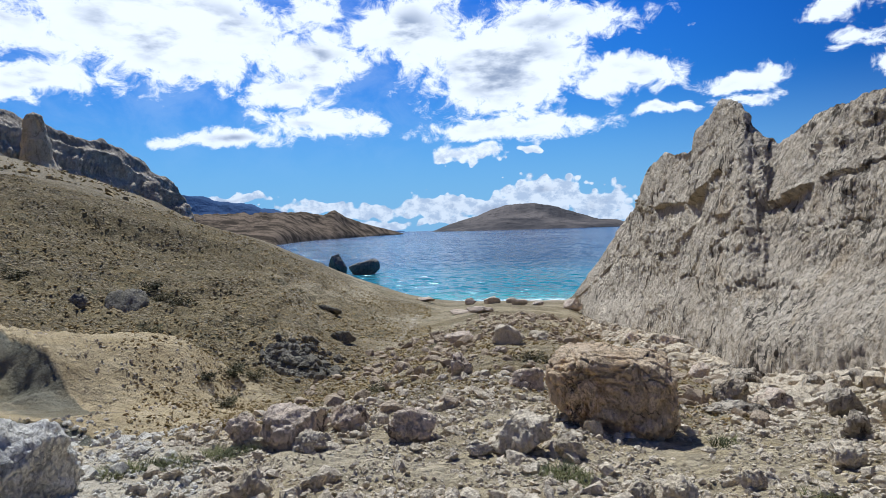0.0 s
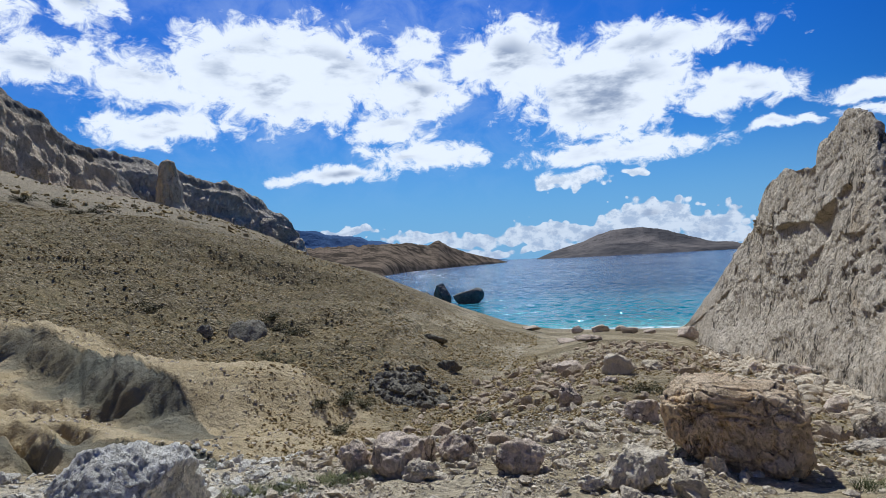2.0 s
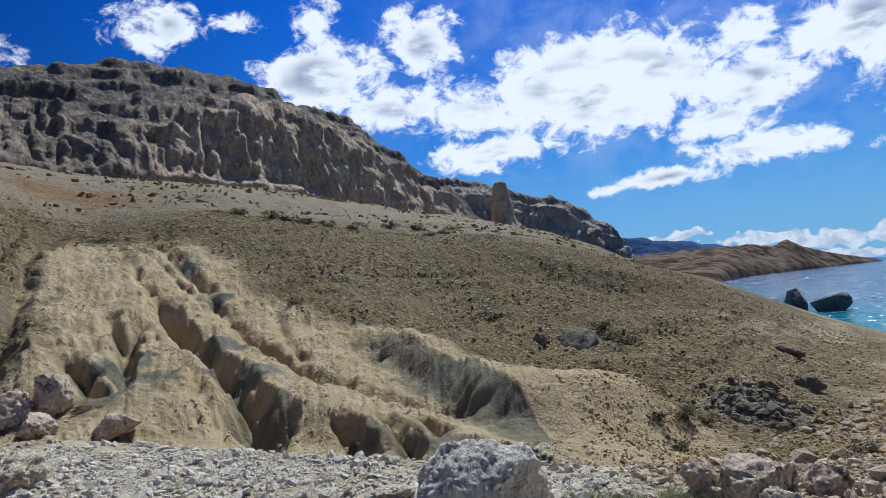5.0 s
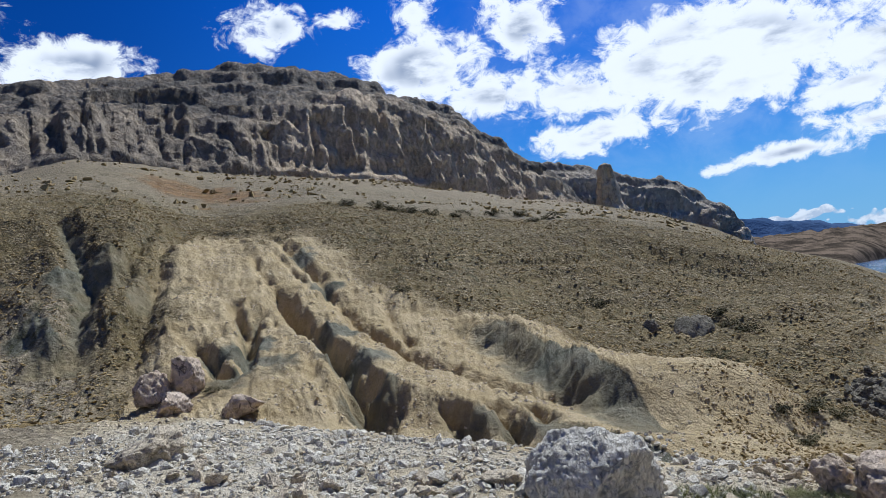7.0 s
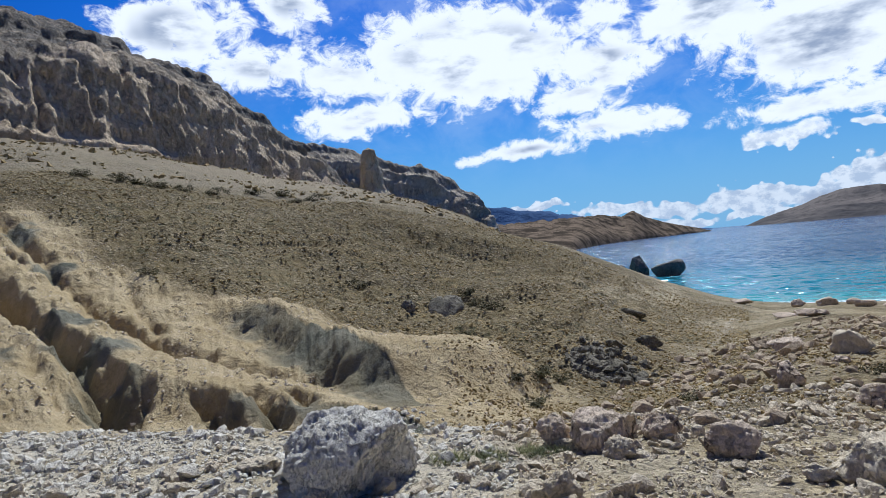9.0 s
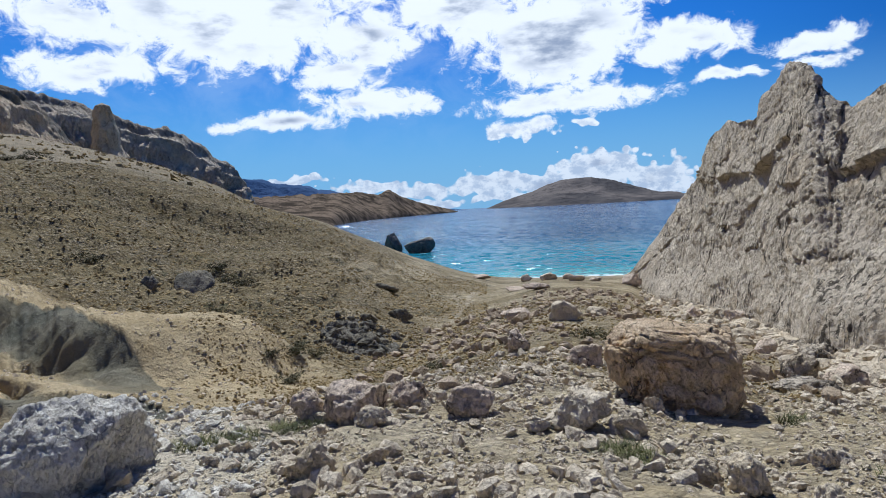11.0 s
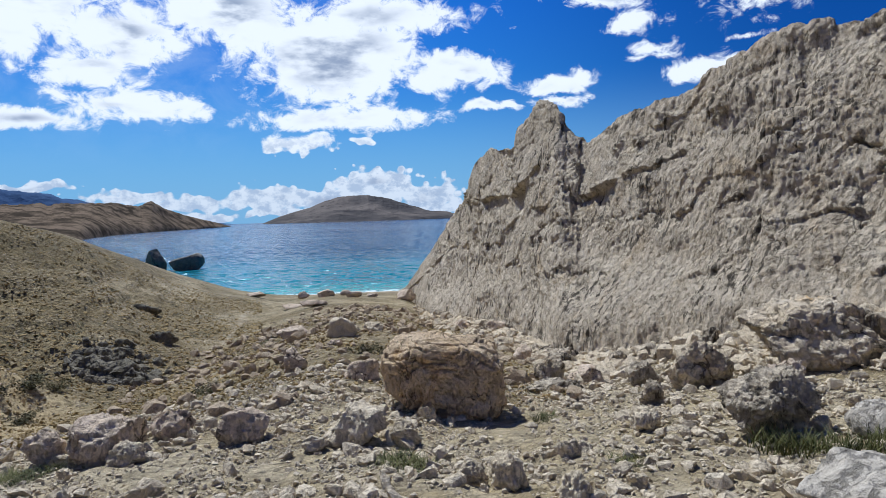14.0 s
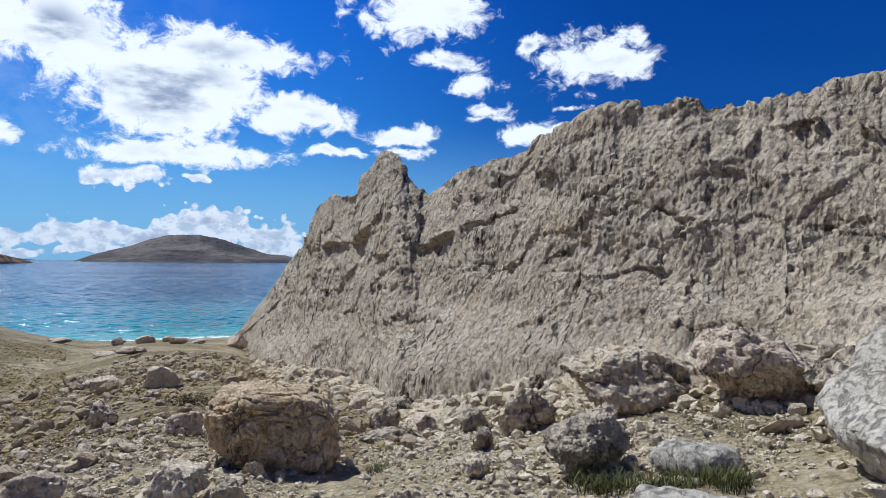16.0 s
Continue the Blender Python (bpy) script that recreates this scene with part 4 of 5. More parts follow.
def build_far_cliff():
    b = np.arange(-42, -17.8, 0.07)
    tr, tz = line_at(FAR_TOP, b)
    fr, fz = tr - 22, np.minimum(tz - 2, 9 + tr * np.tan(np.radians(np.interp(b, [-42, -30, -18], [6, 4.2, 0.3]))))
    tz = tz + 1.0 * fbm(b * 0.8, 0, 0.5, 4, 90)
    rows = [(fr - 6, fz - 8), (fr, fz), (fr + 8, fz + 0.66 * (tz - fz)), (tr - 6, fz + 0.84 * (tz - fz)), (tr, tz), (tr + 60, tz * 0.5), (tr + 90, tz * 0)]
    P, v = wall_surface(b, rows, np.array([0, 0.08, 0.5, 0.7, 0.85, 0.93, 1.0]), 120)
    N = surface_normals(P)
    x, y, z = P[..., 0], P[..., 1], P[..., 2]
    a = np.broadcast_to(b, x.shape)
    face = step(v, 0.05, 0.12) * (1 - step(v, 0.5, 0.6))
    d = -5.0 * (ridged(a * 0.9, z * 0.012, 0.5, 4, 91) - 1.0) * face + 1.2 * fbm(x * 0.2, y * 0.2, z * 0.1, 3, 94, 0.6) + 2.5 * fbm(x * 0.04, y * 0.04, z * 0.04, 4, 92) + 0.6 * np.sin(z * 0.9 + 4 * fbm(x * 0.02, y * 0.02, 0, 2, 93))
    P = P + N * (d * step(v, 0, 0.08) * (1 - step(v, 0.93, 1)))[..., None]
    ob = mesh_object("far_cliff", P, grid_faces(*x.shape), CLIFF_FAR)
    add_field(ob, "lichen", step(v + 0.1 * fbm(x * 0.05, y * 0.05, z * 0.05, 3, 79), 0.58, 0.75) * 0.6)
    return tagged(ob, "distant dark grey banded cliff dropping towards the bay", "cliff", kind="structure")


build_crag()
build_cliffs()
build_far_cliff()


# ---------------------------------------------------------------- coasts across the water
def far_land(name, shore, crest, mat, seed, rough, label, kind="structure"):
    """A coast: a shore line (bearing, distance), a crest (bearing, distance, rise) and a back that goes down into the sea."""
    s = np.array(shore, float)
    b = np.arange(max(s[0, 0], crest[0][0]), min(s[-1, 0], crest[-1][0]), 0.05 if rough < 40 else 0.12)
    sr = smooth_curve(s[:, 0], s[:, 1], b)
    cr, cz = line_at(crest, b)
    cz = cz + rough * 0.35 * fbm(b * 0.8, 0.3, 0.5, 5, seed) * np.clip(cz / (rough * 2), 0, 1)
    cr = np.maximum(cr, sr + 20)
    rows = [(sr, 0 * sr - 2), (sr + 0.08 * (cr - sr), 0.10 * cz), (sr + 0.5 * (cr - sr), 0.5 * cz), (cr, cz), (cr + 0.8 * (cr - sr), 0 * cz - 3)]
    P, v = wall_surface(b, rows, np.array([0, 0.15, 0.5, 0.85, 1.0]), 70)
    x, y = P[..., 0], P[..., 1]
    f = 12.0 / rough / 8
    P[..., 2] += rough * (ridged(x * f * 0.05, y * f * 0.05, 0, 4, seed + 1) - 1.0) * 0.5 * np.sin(np.pi * np.clip(v / 0.88, 0, 1)) ** 0.7 * np.clip(cz / (rough * 1.5), 0, 1)[None]
    ob = mesh_object(name, P, grid_faces(*x.shape), mat)
    return tagged(ob, label, "coast", kind=kind)


HEADLAND = far_material("headland_scrub", (0.215, 0.165, 0.118), (0.06, 0.049, 0.037), 0.04)
ISLAND = far_material("island_scrub", (0.19, 0.168, 0.15), (0.095, 0.09, 0.088), 0.004)
# the range's blue is aerial haze painted into its base colours
RANGE = far_material("haze_tinted_range", (0.075, 0.125, 0.23), (0.05, 0.095, 0.19), 0.0015)
far_land("headland", [(-34, 480), (-18, 480), (-12, 510), (-8.8, 730), (-4.6, 1030), (-0.2, 1500)],
         [(-34, 900, 1.6), (-18.6, 900, 1.65), (-13.4, 950, 1.75), (-10.6, 1000, 1.85), (-7.4, 1120, 1.6), (-6.5, 1150, 2.0), (-5.7, 1200, 1.55), (-5, 1250, 1.15), (-2.3, 1400, 0.3), (-0.2, 1560, -0.28)], HEADLAND, 101, 16,
         "low brown scrubby headland reaching into the bay")
far_land("island", [(2.4, 2600), (8, 2450), (14, 2450), (20.5, 2700)],
         [(2.4, 2900, -0.15), (4, 2900, 0.45), (6.2, 2900, 1.05), (8.1, 2900, 1.7), (10.4, 2900, 2.1), (12.8, 2900, 1.85), (15.1, 2900, 1.2), (17.3, 2900, 0.55), (18.3, 2900, 0.45), (20.5, 2900, -0.1)], ISLAND, 111, 22,
         "bare humped grey-brown island across the bay")
far_land("mountain_range", [(-60, 4000), (0, 4000)],
         [(-60, 4500, 4.5), (-25, 4500, 3.9), (-18.6, 4500, 3.4), (-15.3, 4500, 2.9), (-12.5, 4500, 2.4), (-9.7, 4500, 1.75), (-6, 4500, 0.9), (-2, 4500, 0.1), (0, 4500, -0.1)], RANGE, 121, 60,
         "distant mountain range tinted haze blue behind the headland", "structure")


# ---------------------------------------------------------------- boulders and stones
def ball(detail):
    """Vertices and triangles of a unit icosphere."""
    bm = bmesh.new()
    bmesh.ops.create_icosphere(bm, subdivisions=detail, radius=1.0)
    v = np.array([p.co[:] for p in bm.verts])
    f = np.array([[p.index for p in face.verts] for face in bm.faces])
    bm.free()
    return v, f


BALLS = {k: ball(k) for k in (1, 2, 3, 4, 5, 6)}


def rock_shape(seed, detail, cuts=9, depth=(0.45, 0.85), rough=0.12, crack=0.0, crack_size=2.0, box=0.0, aspect=(1, 1, 1)):
    """A broken stone within about -1..1: a ball flattened by cleavage planes, roughened, with open cracks."""
    rng = np.random.default_rng(seed)
    v, f = BALLS[detail]
    p = v.copy()
    if box:
        p = np.sign(p) * np.abs(p) ** (1 - box)
        p /= np.abs(p).max()
    for _ in range(cuts):
        nrm = rng.normal(size=3)
        nrm /= np.linalg.norm(nrm)
        lim = rng.uniform(*depth)
        p = p - nrm * np.maximum(0, p @ nrm - lim)[:, None] * 0.92
    s = rng.uniform(0, 50, 3)
    q = p * aspect + s
    d = rough * fbm(q[:, 0] * 2.2, q[:, 1] * 2.2, q[:, 2] * 2.2, 5 if detail > 3 else 2, seed, 0.62)
    if crack:
        w = q + 0.22 * np.stack([fbm(q[:, 0] * 2, q[:, 1] * 2, q[:, 2] * 2 + 9 * k, 2, seed + 5) for k in range(3)], -1)
        d1, d2 = cells(w[:, 0] * crack_size, w[:, 1] * crack_size, w[:, 2] * crack_size, seed + 9)
        d = d - crack * (1 - step(d2 - d1, 0.0, 0.13)) + crack * 0.5 * (d2 - d1)
    p = p + v * d[:, None]
    p = p - (p.max(0) + p.min(0)) / 2
    return p / np.abs(p).max(0), f


def boulder(name, x, y, width, tall, seed, mat, label, category="boulder", group="", depth=0.85, sink=0.16, turn=None, tilt=(0, 0), z=None, kind="", **shape):
    """A boulder of that width and height, resting sunk a little into the ground at x, y."""
    p, f = rock_shape(seed, aspect=(1, depth, tall / width), **shape)
    rng = np.random.default_rng(seed + 77)
    total = tall / (1 - sink)
    p = p * (width / 2, width / 2 * depth, total / 2)
    ob = mesh_object(name, p, f, mat)
    base = ground_z(x, y) if z is None else z
    facing = -math.degrees(math.atan2(x, y)) if turn is None else turn
    ob.matrix_world = pose(x, y, base + total * (0.5 - sink), tilt[0], tilt[1], facing + rng.uniform(-8, 8))
    return tagged(ob, label, category, group, kind)


def build_main_block():
    """The brown block: a leaning, flat-topped mass with a parted cap slab."""
    v, f = BALLS[6]
    p = np.sign(v) * np.abs(v) ** 0.55
    p /= np.abs(p).max(0)
    for nrm, lim in (((-0.75, -0.3, -0.6), 1.02), ((0.9, -0.3, -0.25), 1.10), ((0.55, 0.1, 0.85), 1.16), ((-0.6, -0.35, 0.72), 1.12), ((0.15, -0.98, 0.1), 0.92), ((0, 0.5, 0.85), 1.05)):
        nrm = np.array(nrm) / np.linalg.norm(nrm)
        p = p - nrm * np.maximum(0, p @ nrm - lim)[:, None]
    q = p * (0.73, 0.58, 0.46) * 1.3 + 11
    w = q + 0.06 * np.stack([fbm(q[:, 0] * 4, q[:, 1] * 4, q[:, 2] * 4 + 9 * k, 3, 31) for k in range(3)], -1)
    d1, d2 = cells(w[:, 0] * 3.6 + w[:, 2], w[:, 1] * 3.6, w[:, 2] * 4.4, 33)
    d = 0.09 * fbm(q[:, 0] * 2.2, q[:, 1] * 2.2, q[:, 2] * 2.2, 6, 35, 0.65) - 0.15 * (1 - step(d2 - d1, 0, 0.06)) + 0.15 * np.minimum(d2 - d1, 0.3)
    cap = p[:, 2] - (0.42 - 0.16 * p[:, 0] + 0.12 * fbm(p[:, 0] * 2.5, p[:, 1] * 2.5, 0, 3, 37))
    d = d - 0.08 * np.exp(-(cap / 0.02) ** 2)
    p = p + v * d[:, None]
    p[:, 0] -= 0.11 * p[:, 2]
    p = p * (0.69, 0.56, 0.46)
    ob = mesh_object("cracked_boulder", p, f, BROWN)
    ob.matrix_world = pose(2.34, 7.2, ground_z(2.34, 7.0) + 0.40, 0, 3, -20)
    return tagged(ob, "large brown cracked limestone block resting on the rubble", "boulder")


build_main_block()

boulder("pale_boulder", -2.98, 4.6, 1.18, 0.70, 12, PALE, "pale grey boulder netted with fine cracks beside the gully", depth=0.8, sink=0.40,
        detail=6, cuts=4, rough=0.16, crack=0.035, crack_size=6.0)

# stones under the crag: x, y, width, height
CRAG_FOOT = [(4.3, 4.25, 0.82, 0.57), (5.2, 4.9, 0.36, 0.39), (5.5, 6.5, 0.81, 0.59), (6.4, 5.7, 1.55, 0.80), (7.2, 5.4, 0.5, 0.42), (7.2, 4.3, 1.5, 0.85), (7.1, 3.4, 0.6, 0.44),
             (5.3, 7.4, 0.44, 0.34), (4.7, 9.0, 0.51, 0.44), (5.3, 8.9, 0.62, 0.31), (4.5, 6.1, 0.26, 0.29), (4.3, 8.1, 0.86, 0.16)]
CRAG_FOOT_LOOKS = ["rounded grey pitted boulder above the grass hollow", "upright grey stone beside the rounded boulder", "blocky pale boulder with a rusty underside at the crag foot",
                   "overhanging limestone block with an ochre broken face", "knobbly grey stone wedged between blocks", "broad grey pitted block under the crag", "lumpy grey boulder under the crag",
                   "pale broken stone under the crag", "squared beige block at the crag foot", "low layered block at the crag foot", "upright pale stone in the rubble", "flat pale slab lying in the rubble"]
for k, ((x, y, w, h), text) in enumerate(zip(CRAG_FOOT, CRAG_FOOT_LOOKS)):
    boulder("boulder", x, y, w, h, 200 + k, (CRAG, PINK, CRAG, CRAG)[k % 4] if k not in (2, 3) else RUSTY, text, group="blocks under the crag", detail=6 if w > 0.7 else 5, cuts=11, rough=0.24, crack=0.05, crack_size=5.0, box=0.15 if k else 0.0)

FORE = [(1.0, 5.75, 0.63, 0.35), (1.42, 5.6, 0.3, 0.22), (1.8, 4.1, 0.28, 0.26), (2.5, 4.5, 0.23, 0.16), (2.0, 3.5, 0.25, 0.21), (2.6, 3.7, 0.16, 0.10), (3.6, 5.0, 0.30, 0.21), (1.9, 6.5, 0.22, 0.17),
        (-7.8, 2.8, 0.88, 0.38), (-6.6, 1.4, 0.34, 0.09), (-4.0, 4.6, 0.42, 0.14), (-4.4, 4.0, 0.29, 0.12), (-1.0, 6.2, 0.36, 0.21), (0.6, 5.7, 0.23, 0.13), (-1.2, 4.5, 0.38, 0.27), (1.6, 4.35, 0.22, 0.15)]
for k, (x, y, w, h) in enumerate(FORE):
    boulder("stone", x, y, w, h, 240 + k, STONE, "broken pale limestone lump lying on gravel" if h / w > 0.4 else "flat pale limestone slab lying on gravel", "stone", "larger stones on the gravel",
            detail=5, cuts=16, rough=0.26, crack=0.05, crack_size=3.0)
PINKS = [(-1.2, 6.5, 0.70, 0.42), (-0.7, 7.2, 0.46, 0.30), (0.0, 6.6, 0.52, 0.33), (-1.75, 6.6, 0.36, 0.30), (-15.7, 6.7, 0.85, 1.0), (-16.0, 6.0, 1.00, 0.85), (-14.6, 5.9, 0.78, 0.52), (-13.0, 6.7, 0.90, 0.46)]
for k, (x, y, w, h) in enumerate(PINKS):
    boulder("boulder", x, y, w, h, 270 + k, PINK, "rounded pinkish limestone boulder at the gully foot" if k > 3 else "pinkish furrowed limestone boulder at the edge of the hollow", group="pinkish boulders",
            detail=5, cuts=10, rough=0.22, crack=0.05, crack_size=3.0, depth=0.8, sink=0.14)
MID = [(2.5, 15.8, 0.86, 0.49), (0.9, 11.0, 0.41, 0.39), (1.4, 17.6, 0.89, 0.30), (-0.2, 11.4, 0.17, 0.12), (1.7, 9.2, 0.53, 0.32), (3.6, 31.7, 1.43, 0.38), (3.4, 16.5, 0.55, 0.26), (2.0, 13.9, 0.34, 0.17),
       (3.1, 12.5, 0.38, 0.28), (4.3, 13.7, 0.35, 0.36), (8.5, 20.1, 0.71, 0.41), (6.2, 13.2, 0.47, 0.39), (6.6, 15.3, 0.46, 0.31), (8.1, 22.5, 0.58, 0.40), (10.3, 26.3, 0.60, 0.38)]
for k, (x, y, w, h) in enumerate(MID):
    boulder("boulder", x, y, w, h, 300 + k, PINK if k % 3 else STONE, "weathered brown-grey boulder in the stony valley floor", group="boulders of the valley floor", detail=4, cuts=13, rough=0.26, crack=0.05, crack_size=2.5)
BEACH = [(4.8, 48.5, 0.95, 0.55), (5.9, 44.2, 1.2, 0.52), (7.4, 45.0, 0.8, 0.42), (7.2, 40.5, 1.1, 0.42), (8.9, 43.0, 0.85, 0.28), (1.4, 49.3, 1.5, 0.40), (2.9, 35.9, 1.2, 0.25), (10.8, 41.0, 1.3, 0.75)]
for k, (x, y, w, h) in enumerate(BEACH):
    boulder("boulder", x, y, w, h, 330 + k, PINK, "low brown boulder on the sand above the beach", group="beach boulders", detail=4, cuts=8, rough=0.2, depth=0.7)
SEA = [(-6.3, 140, 4.3, 4.0, "pointed dark rock standing in the shallow sea"), (-3.85, 136, 6.7, 2.9, "broad rounded dark rock standing in the shallow sea"), (-7.8, 168, 2.4, 1.0, "small dark rock awash in the bay")]
for k, (b, r, w, h, text) in enumerate(SEA):
    x, y = (float(c) for c in polar(b, r))
    boulder("sea_rock", x, y, w, h + 0.5, 350 + k, SHORE, text, "rock", "sea rocks", detail=5, cuts=4 if k else 7, rough=0.12, sink=0.2, z=-0.2, box=0.2)
DARK = [(-3.3, 19.2, 1.3, 0.4, "dark jagged outcrop of layered rock in the slope"), (-10.6, 24.3, 1.5, 1.05, "leaning grey-green slab of rock in the slope"), (-2.5, 24.1, 0.99, 0.37, "dark ledge of rock in the slope"),
        (-3.9, 30.6, 1.50, 0.31, "dark ledge of rock in the slope"), (-11.5, 22.7, 0.62, 0.43, "dark broken rock beside the slab")]
OUTCROP = rock_material("dark_grey_marl_rock", (0.27, 0.24, 0.175), (0.15, 0.135, 0.092), (0.26, 0.20, 0.12), 0.3, 0.5, 0.06, 0.8)
for k, (x, y, w, h, text) in enumerate(DARK):
    boulder("outcrop", x, y, w, h, 370 + k, OUTCROP, text, "rock", "dark outcrops", detail=5, cuts=10, rough=0.3 if k != 1 else 0.2, crack=0.08 if k != 1 else 0.04, crack_size=4.0, sink=0.35 if k != 1 else 0.5, depth=0.6 if k != 1 else 0.4, tilt=(-42 if k == 1 else -30 if k < 2 else -10, 12))
boulder("bedrock_bank", 6.2, 1.5, 2.9, 1.15, 388, BANK, "broad smooth pale grey bank of bedrock under the crag", "rock", detail=6, cuts=5, rough=0.12, crack=0.015, crack_size=3.0, depth=1.0, sink=0.3)
SLABS = [(3.5, 2.35, 1.25, 0.30), (4.9, 3.5, 0.8, 0.24)]
for k, (x, y, w, h) in enumerate(SLABS):
    boulder("bedrock_slab", x, y, w, h, 390 + k, BANK, "smooth pale bedrock slab at the edge of the grass hollow", "rock", "bedrock slabs", detail=5, cuts=4, rough=0.15, crack=0.02, crack_size=1.5, depth=0.7, sink=0.4)


# blocks fallen from the crag, along its foot
def build_talus_blocks():
    shapes = []
    for k in range(6):
        first = boulder("block", 0, 0, 1.0, 0.7, 420 + k, CRAG, "", detail=4, cuts=13, rough=0.25, crack=0.05, crack_size=3.0, box=0.2)
        shapes.append(first.data)
        bpy.data.objects.remove(first)
    rng = np.random.default_rng(41)
    b = np.concatenate([rng.uniform(30, 75, 44), rng.uniform(17, 30, 26)])
    fr, _ = line_at(VALLEY, b)
    r = fr - np.abs(rng.normal(0, 0.07, len(b))) * fr + 0.15
    for k, (x, y) in enumerate(zip(*polar(b, r))):
        w = rng.uniform(0.2, 0.5) * (1.0 if b[k] > 30 else 1.35)
        ob = new("block", shapes[k % 6])
        ob.matrix_basis = pose(x, y, ground_z(x, y) + 0.22 * w, rng.normal(0, 16), rng.normal(0, 16), rng.uniform(0, 360)) @ Matrix.Diagonal((w, w, w, 1))
        tagged(ob, "grey limestone block fallen at the foot of the crag", "boulder", "talus blocks")


build_talus_blocks()


# ---- the stone pillar at the end of the cliff
PILLAR = rock_material("pillar_limestone", (0.62, 0.51, 0.35), (0.44, 0.35, 0.23), (0.52, 0.36, 0.16), 0.5, 3.0, 0.3, 0.5)


def build_pillar():
    b, r = -29.0, 170.0
    z0 = 9 + r * math.tan(radians(4.2))
    rows, cols = 60, 40
    t, a = np.linspace(0, 1, rows)[:, None], np.linspace(0, 2 * np.pi, cols, endpoint=False)[None]
    tall = 17.5
    wide = np.interp(t, [0, 0.2, 0.45, 0.7, 0.88, 0.96, 1.0], [5.4, 4.2, 3.2, 2.5, 2.1, 1.6, 0.05])
    x = wide * np.cos(a) * 0.95 - 0.6 * t
    y = wide * np.sin(a)
    z = np.broadcast_to(tall * t, x.shape)
    d = 1 + 0.28 * fbm(np.cos(a) * 2.2 + 0 * t, np.sin(a) * 2.2 + 0 * t, t * 6, 5, 401, 0.6)
    notch = np.exp(-(((t - 0.80) / 0.10) ** 2 + ((a - 4.9) / 0.5) ** 2))
    d = d - 0.5 * notch
    ob = mesh_object("rock_pillar", np.stack([x * d, y * d, z], -1), grid_faces(rows, cols, wrap=True), PILLAR)
    px, py = polar(b, r)
    ob.matrix_world = pose(float(px), float(py), z0 - 1.0, 0, 0, -b)
    return tagged(ob, "free-standing beige rock pillar with a hollow below its top", "rock pillar")


build_pillar()


# ---------------------------------------------------------------- dry shrubs and grass
def leaf_material(name, pale, dark):
    m, n, s = material(name)
    isl = n.add("ShaderNodeNewGeometry").outputs["Random Per Island"]
    col = n.mix(isl, dark, pale)
    n.plug(s.inputs["Base Color"], n.mix(n.ramp(n.noise(spot(n), 3.0, 3), 0.4, 0.65), col, [c * 0.6 for c in dark]))
    s.inputs["Roughness"].default_value = 0.85
    return m


SHRUB = leaf_material("dry_shrub_leaves", (0.13, 0.115, 0.045), (0.055, 0.055, 0.022))
TWIG = leaf_material("dry_twigs", (0.14, 0.10, 0.06), (0.07, 0.05, 0.03))
GRASS = leaf_material("olive_grass", (0.20, 0.19, 0.07), (0.09, 0.10, 0.03))


def blades(count, spread, tall, lean, width, seed):
    """Tapered bent blades from a patch of ground, each of two quads and a tip."""
    rng = np.random.default_rng(seed)
    ang, rad = rng.uniform(0, 2 * np.pi, count), spread * np.sqrt(rng.uniform(0, 1, count))
    base = np.stack([rad * np.cos(ang), rad * np.sin(ang), np.zeros(count)], -1)
    h = tall * rng.uniform(0.5, 1.0, count)
    out = rng.uniform(0, 2 * np.pi, count)
    push = np.stack([np.cos(out), np.sin(out), 0 * out], -1) * (lean * h * rng.uniform(0.2, 1, count))[:, None]
    side = np.stack([-np.sin(out), np.cos(out), 0 * out], -1) * width
    up = np.array([0, 0, 1.0])
    levels = []
    for t, wd in ((0, 1.0), (0.5, 0.8), (1.0, 0.15)):
        c = base + push * t ** 2 + up * (h * t)[:, None]
        levels += [c - side * wd, c + side * wd]
    v = np.stack(levels, 1)
    k = np.arange(count)[:, None] * 6
    f = np.concatenate([k + [[0, 1, 3, 2]], k + [[2, 3, 5, 4]]])
    return v.reshape(-1, 3), f


def leaf_cloud(count, rx, rz, size, seed):
    """Small leaves in clumps through a low, uneven dome."""
    rng = np.random.default_rng(seed)
    clumps = rng.normal(size=(14, 3)) * (rx * 0.45, rx * 0.45, rz * 0.28) + (0, 0, rz * 0.5)
    c = clumps[rng.integers(0, 14, count)] + rng.normal(size=(count, 3)) * (rx * 0.16, rx * 0.16, rz * 0.16)
    c[:, 2] = np.abs(c[:, 2])
    u, w = rng.normal(size=(count, 3)), rng.normal(size=(count, 3))
    u /= np.linalg.norm(u, axis=1)[:, None]
    w = np.cross(u, w)
    w /= np.linalg.norm(w, axis=1)[:, None]
    u, w = u * size, w * size * 0.5
    v = np.stack([c - u, c + w, c + u, c - w], 1).reshape(-1, 3)
    return v, np.arange(count)[:, None] * 4 + [[0, 1, 2, 3]]


def make_shrub(seed):
    root = new("shrub")
    v, f = leaf_cloud(900, 0.5, 0.55, 0.035, seed)
    mesh_object("foliage", v, f, SHRUB, root, False)
    v, f = blades(36, 0.12, 0.5, 1.2, 0.006, seed + 1)
    mesh_object("twigs", v, f, TWIG, root, False)
    return tagged(root, "low dark dry shrub growing on the stony slope", "shrub", "dry shrubs")


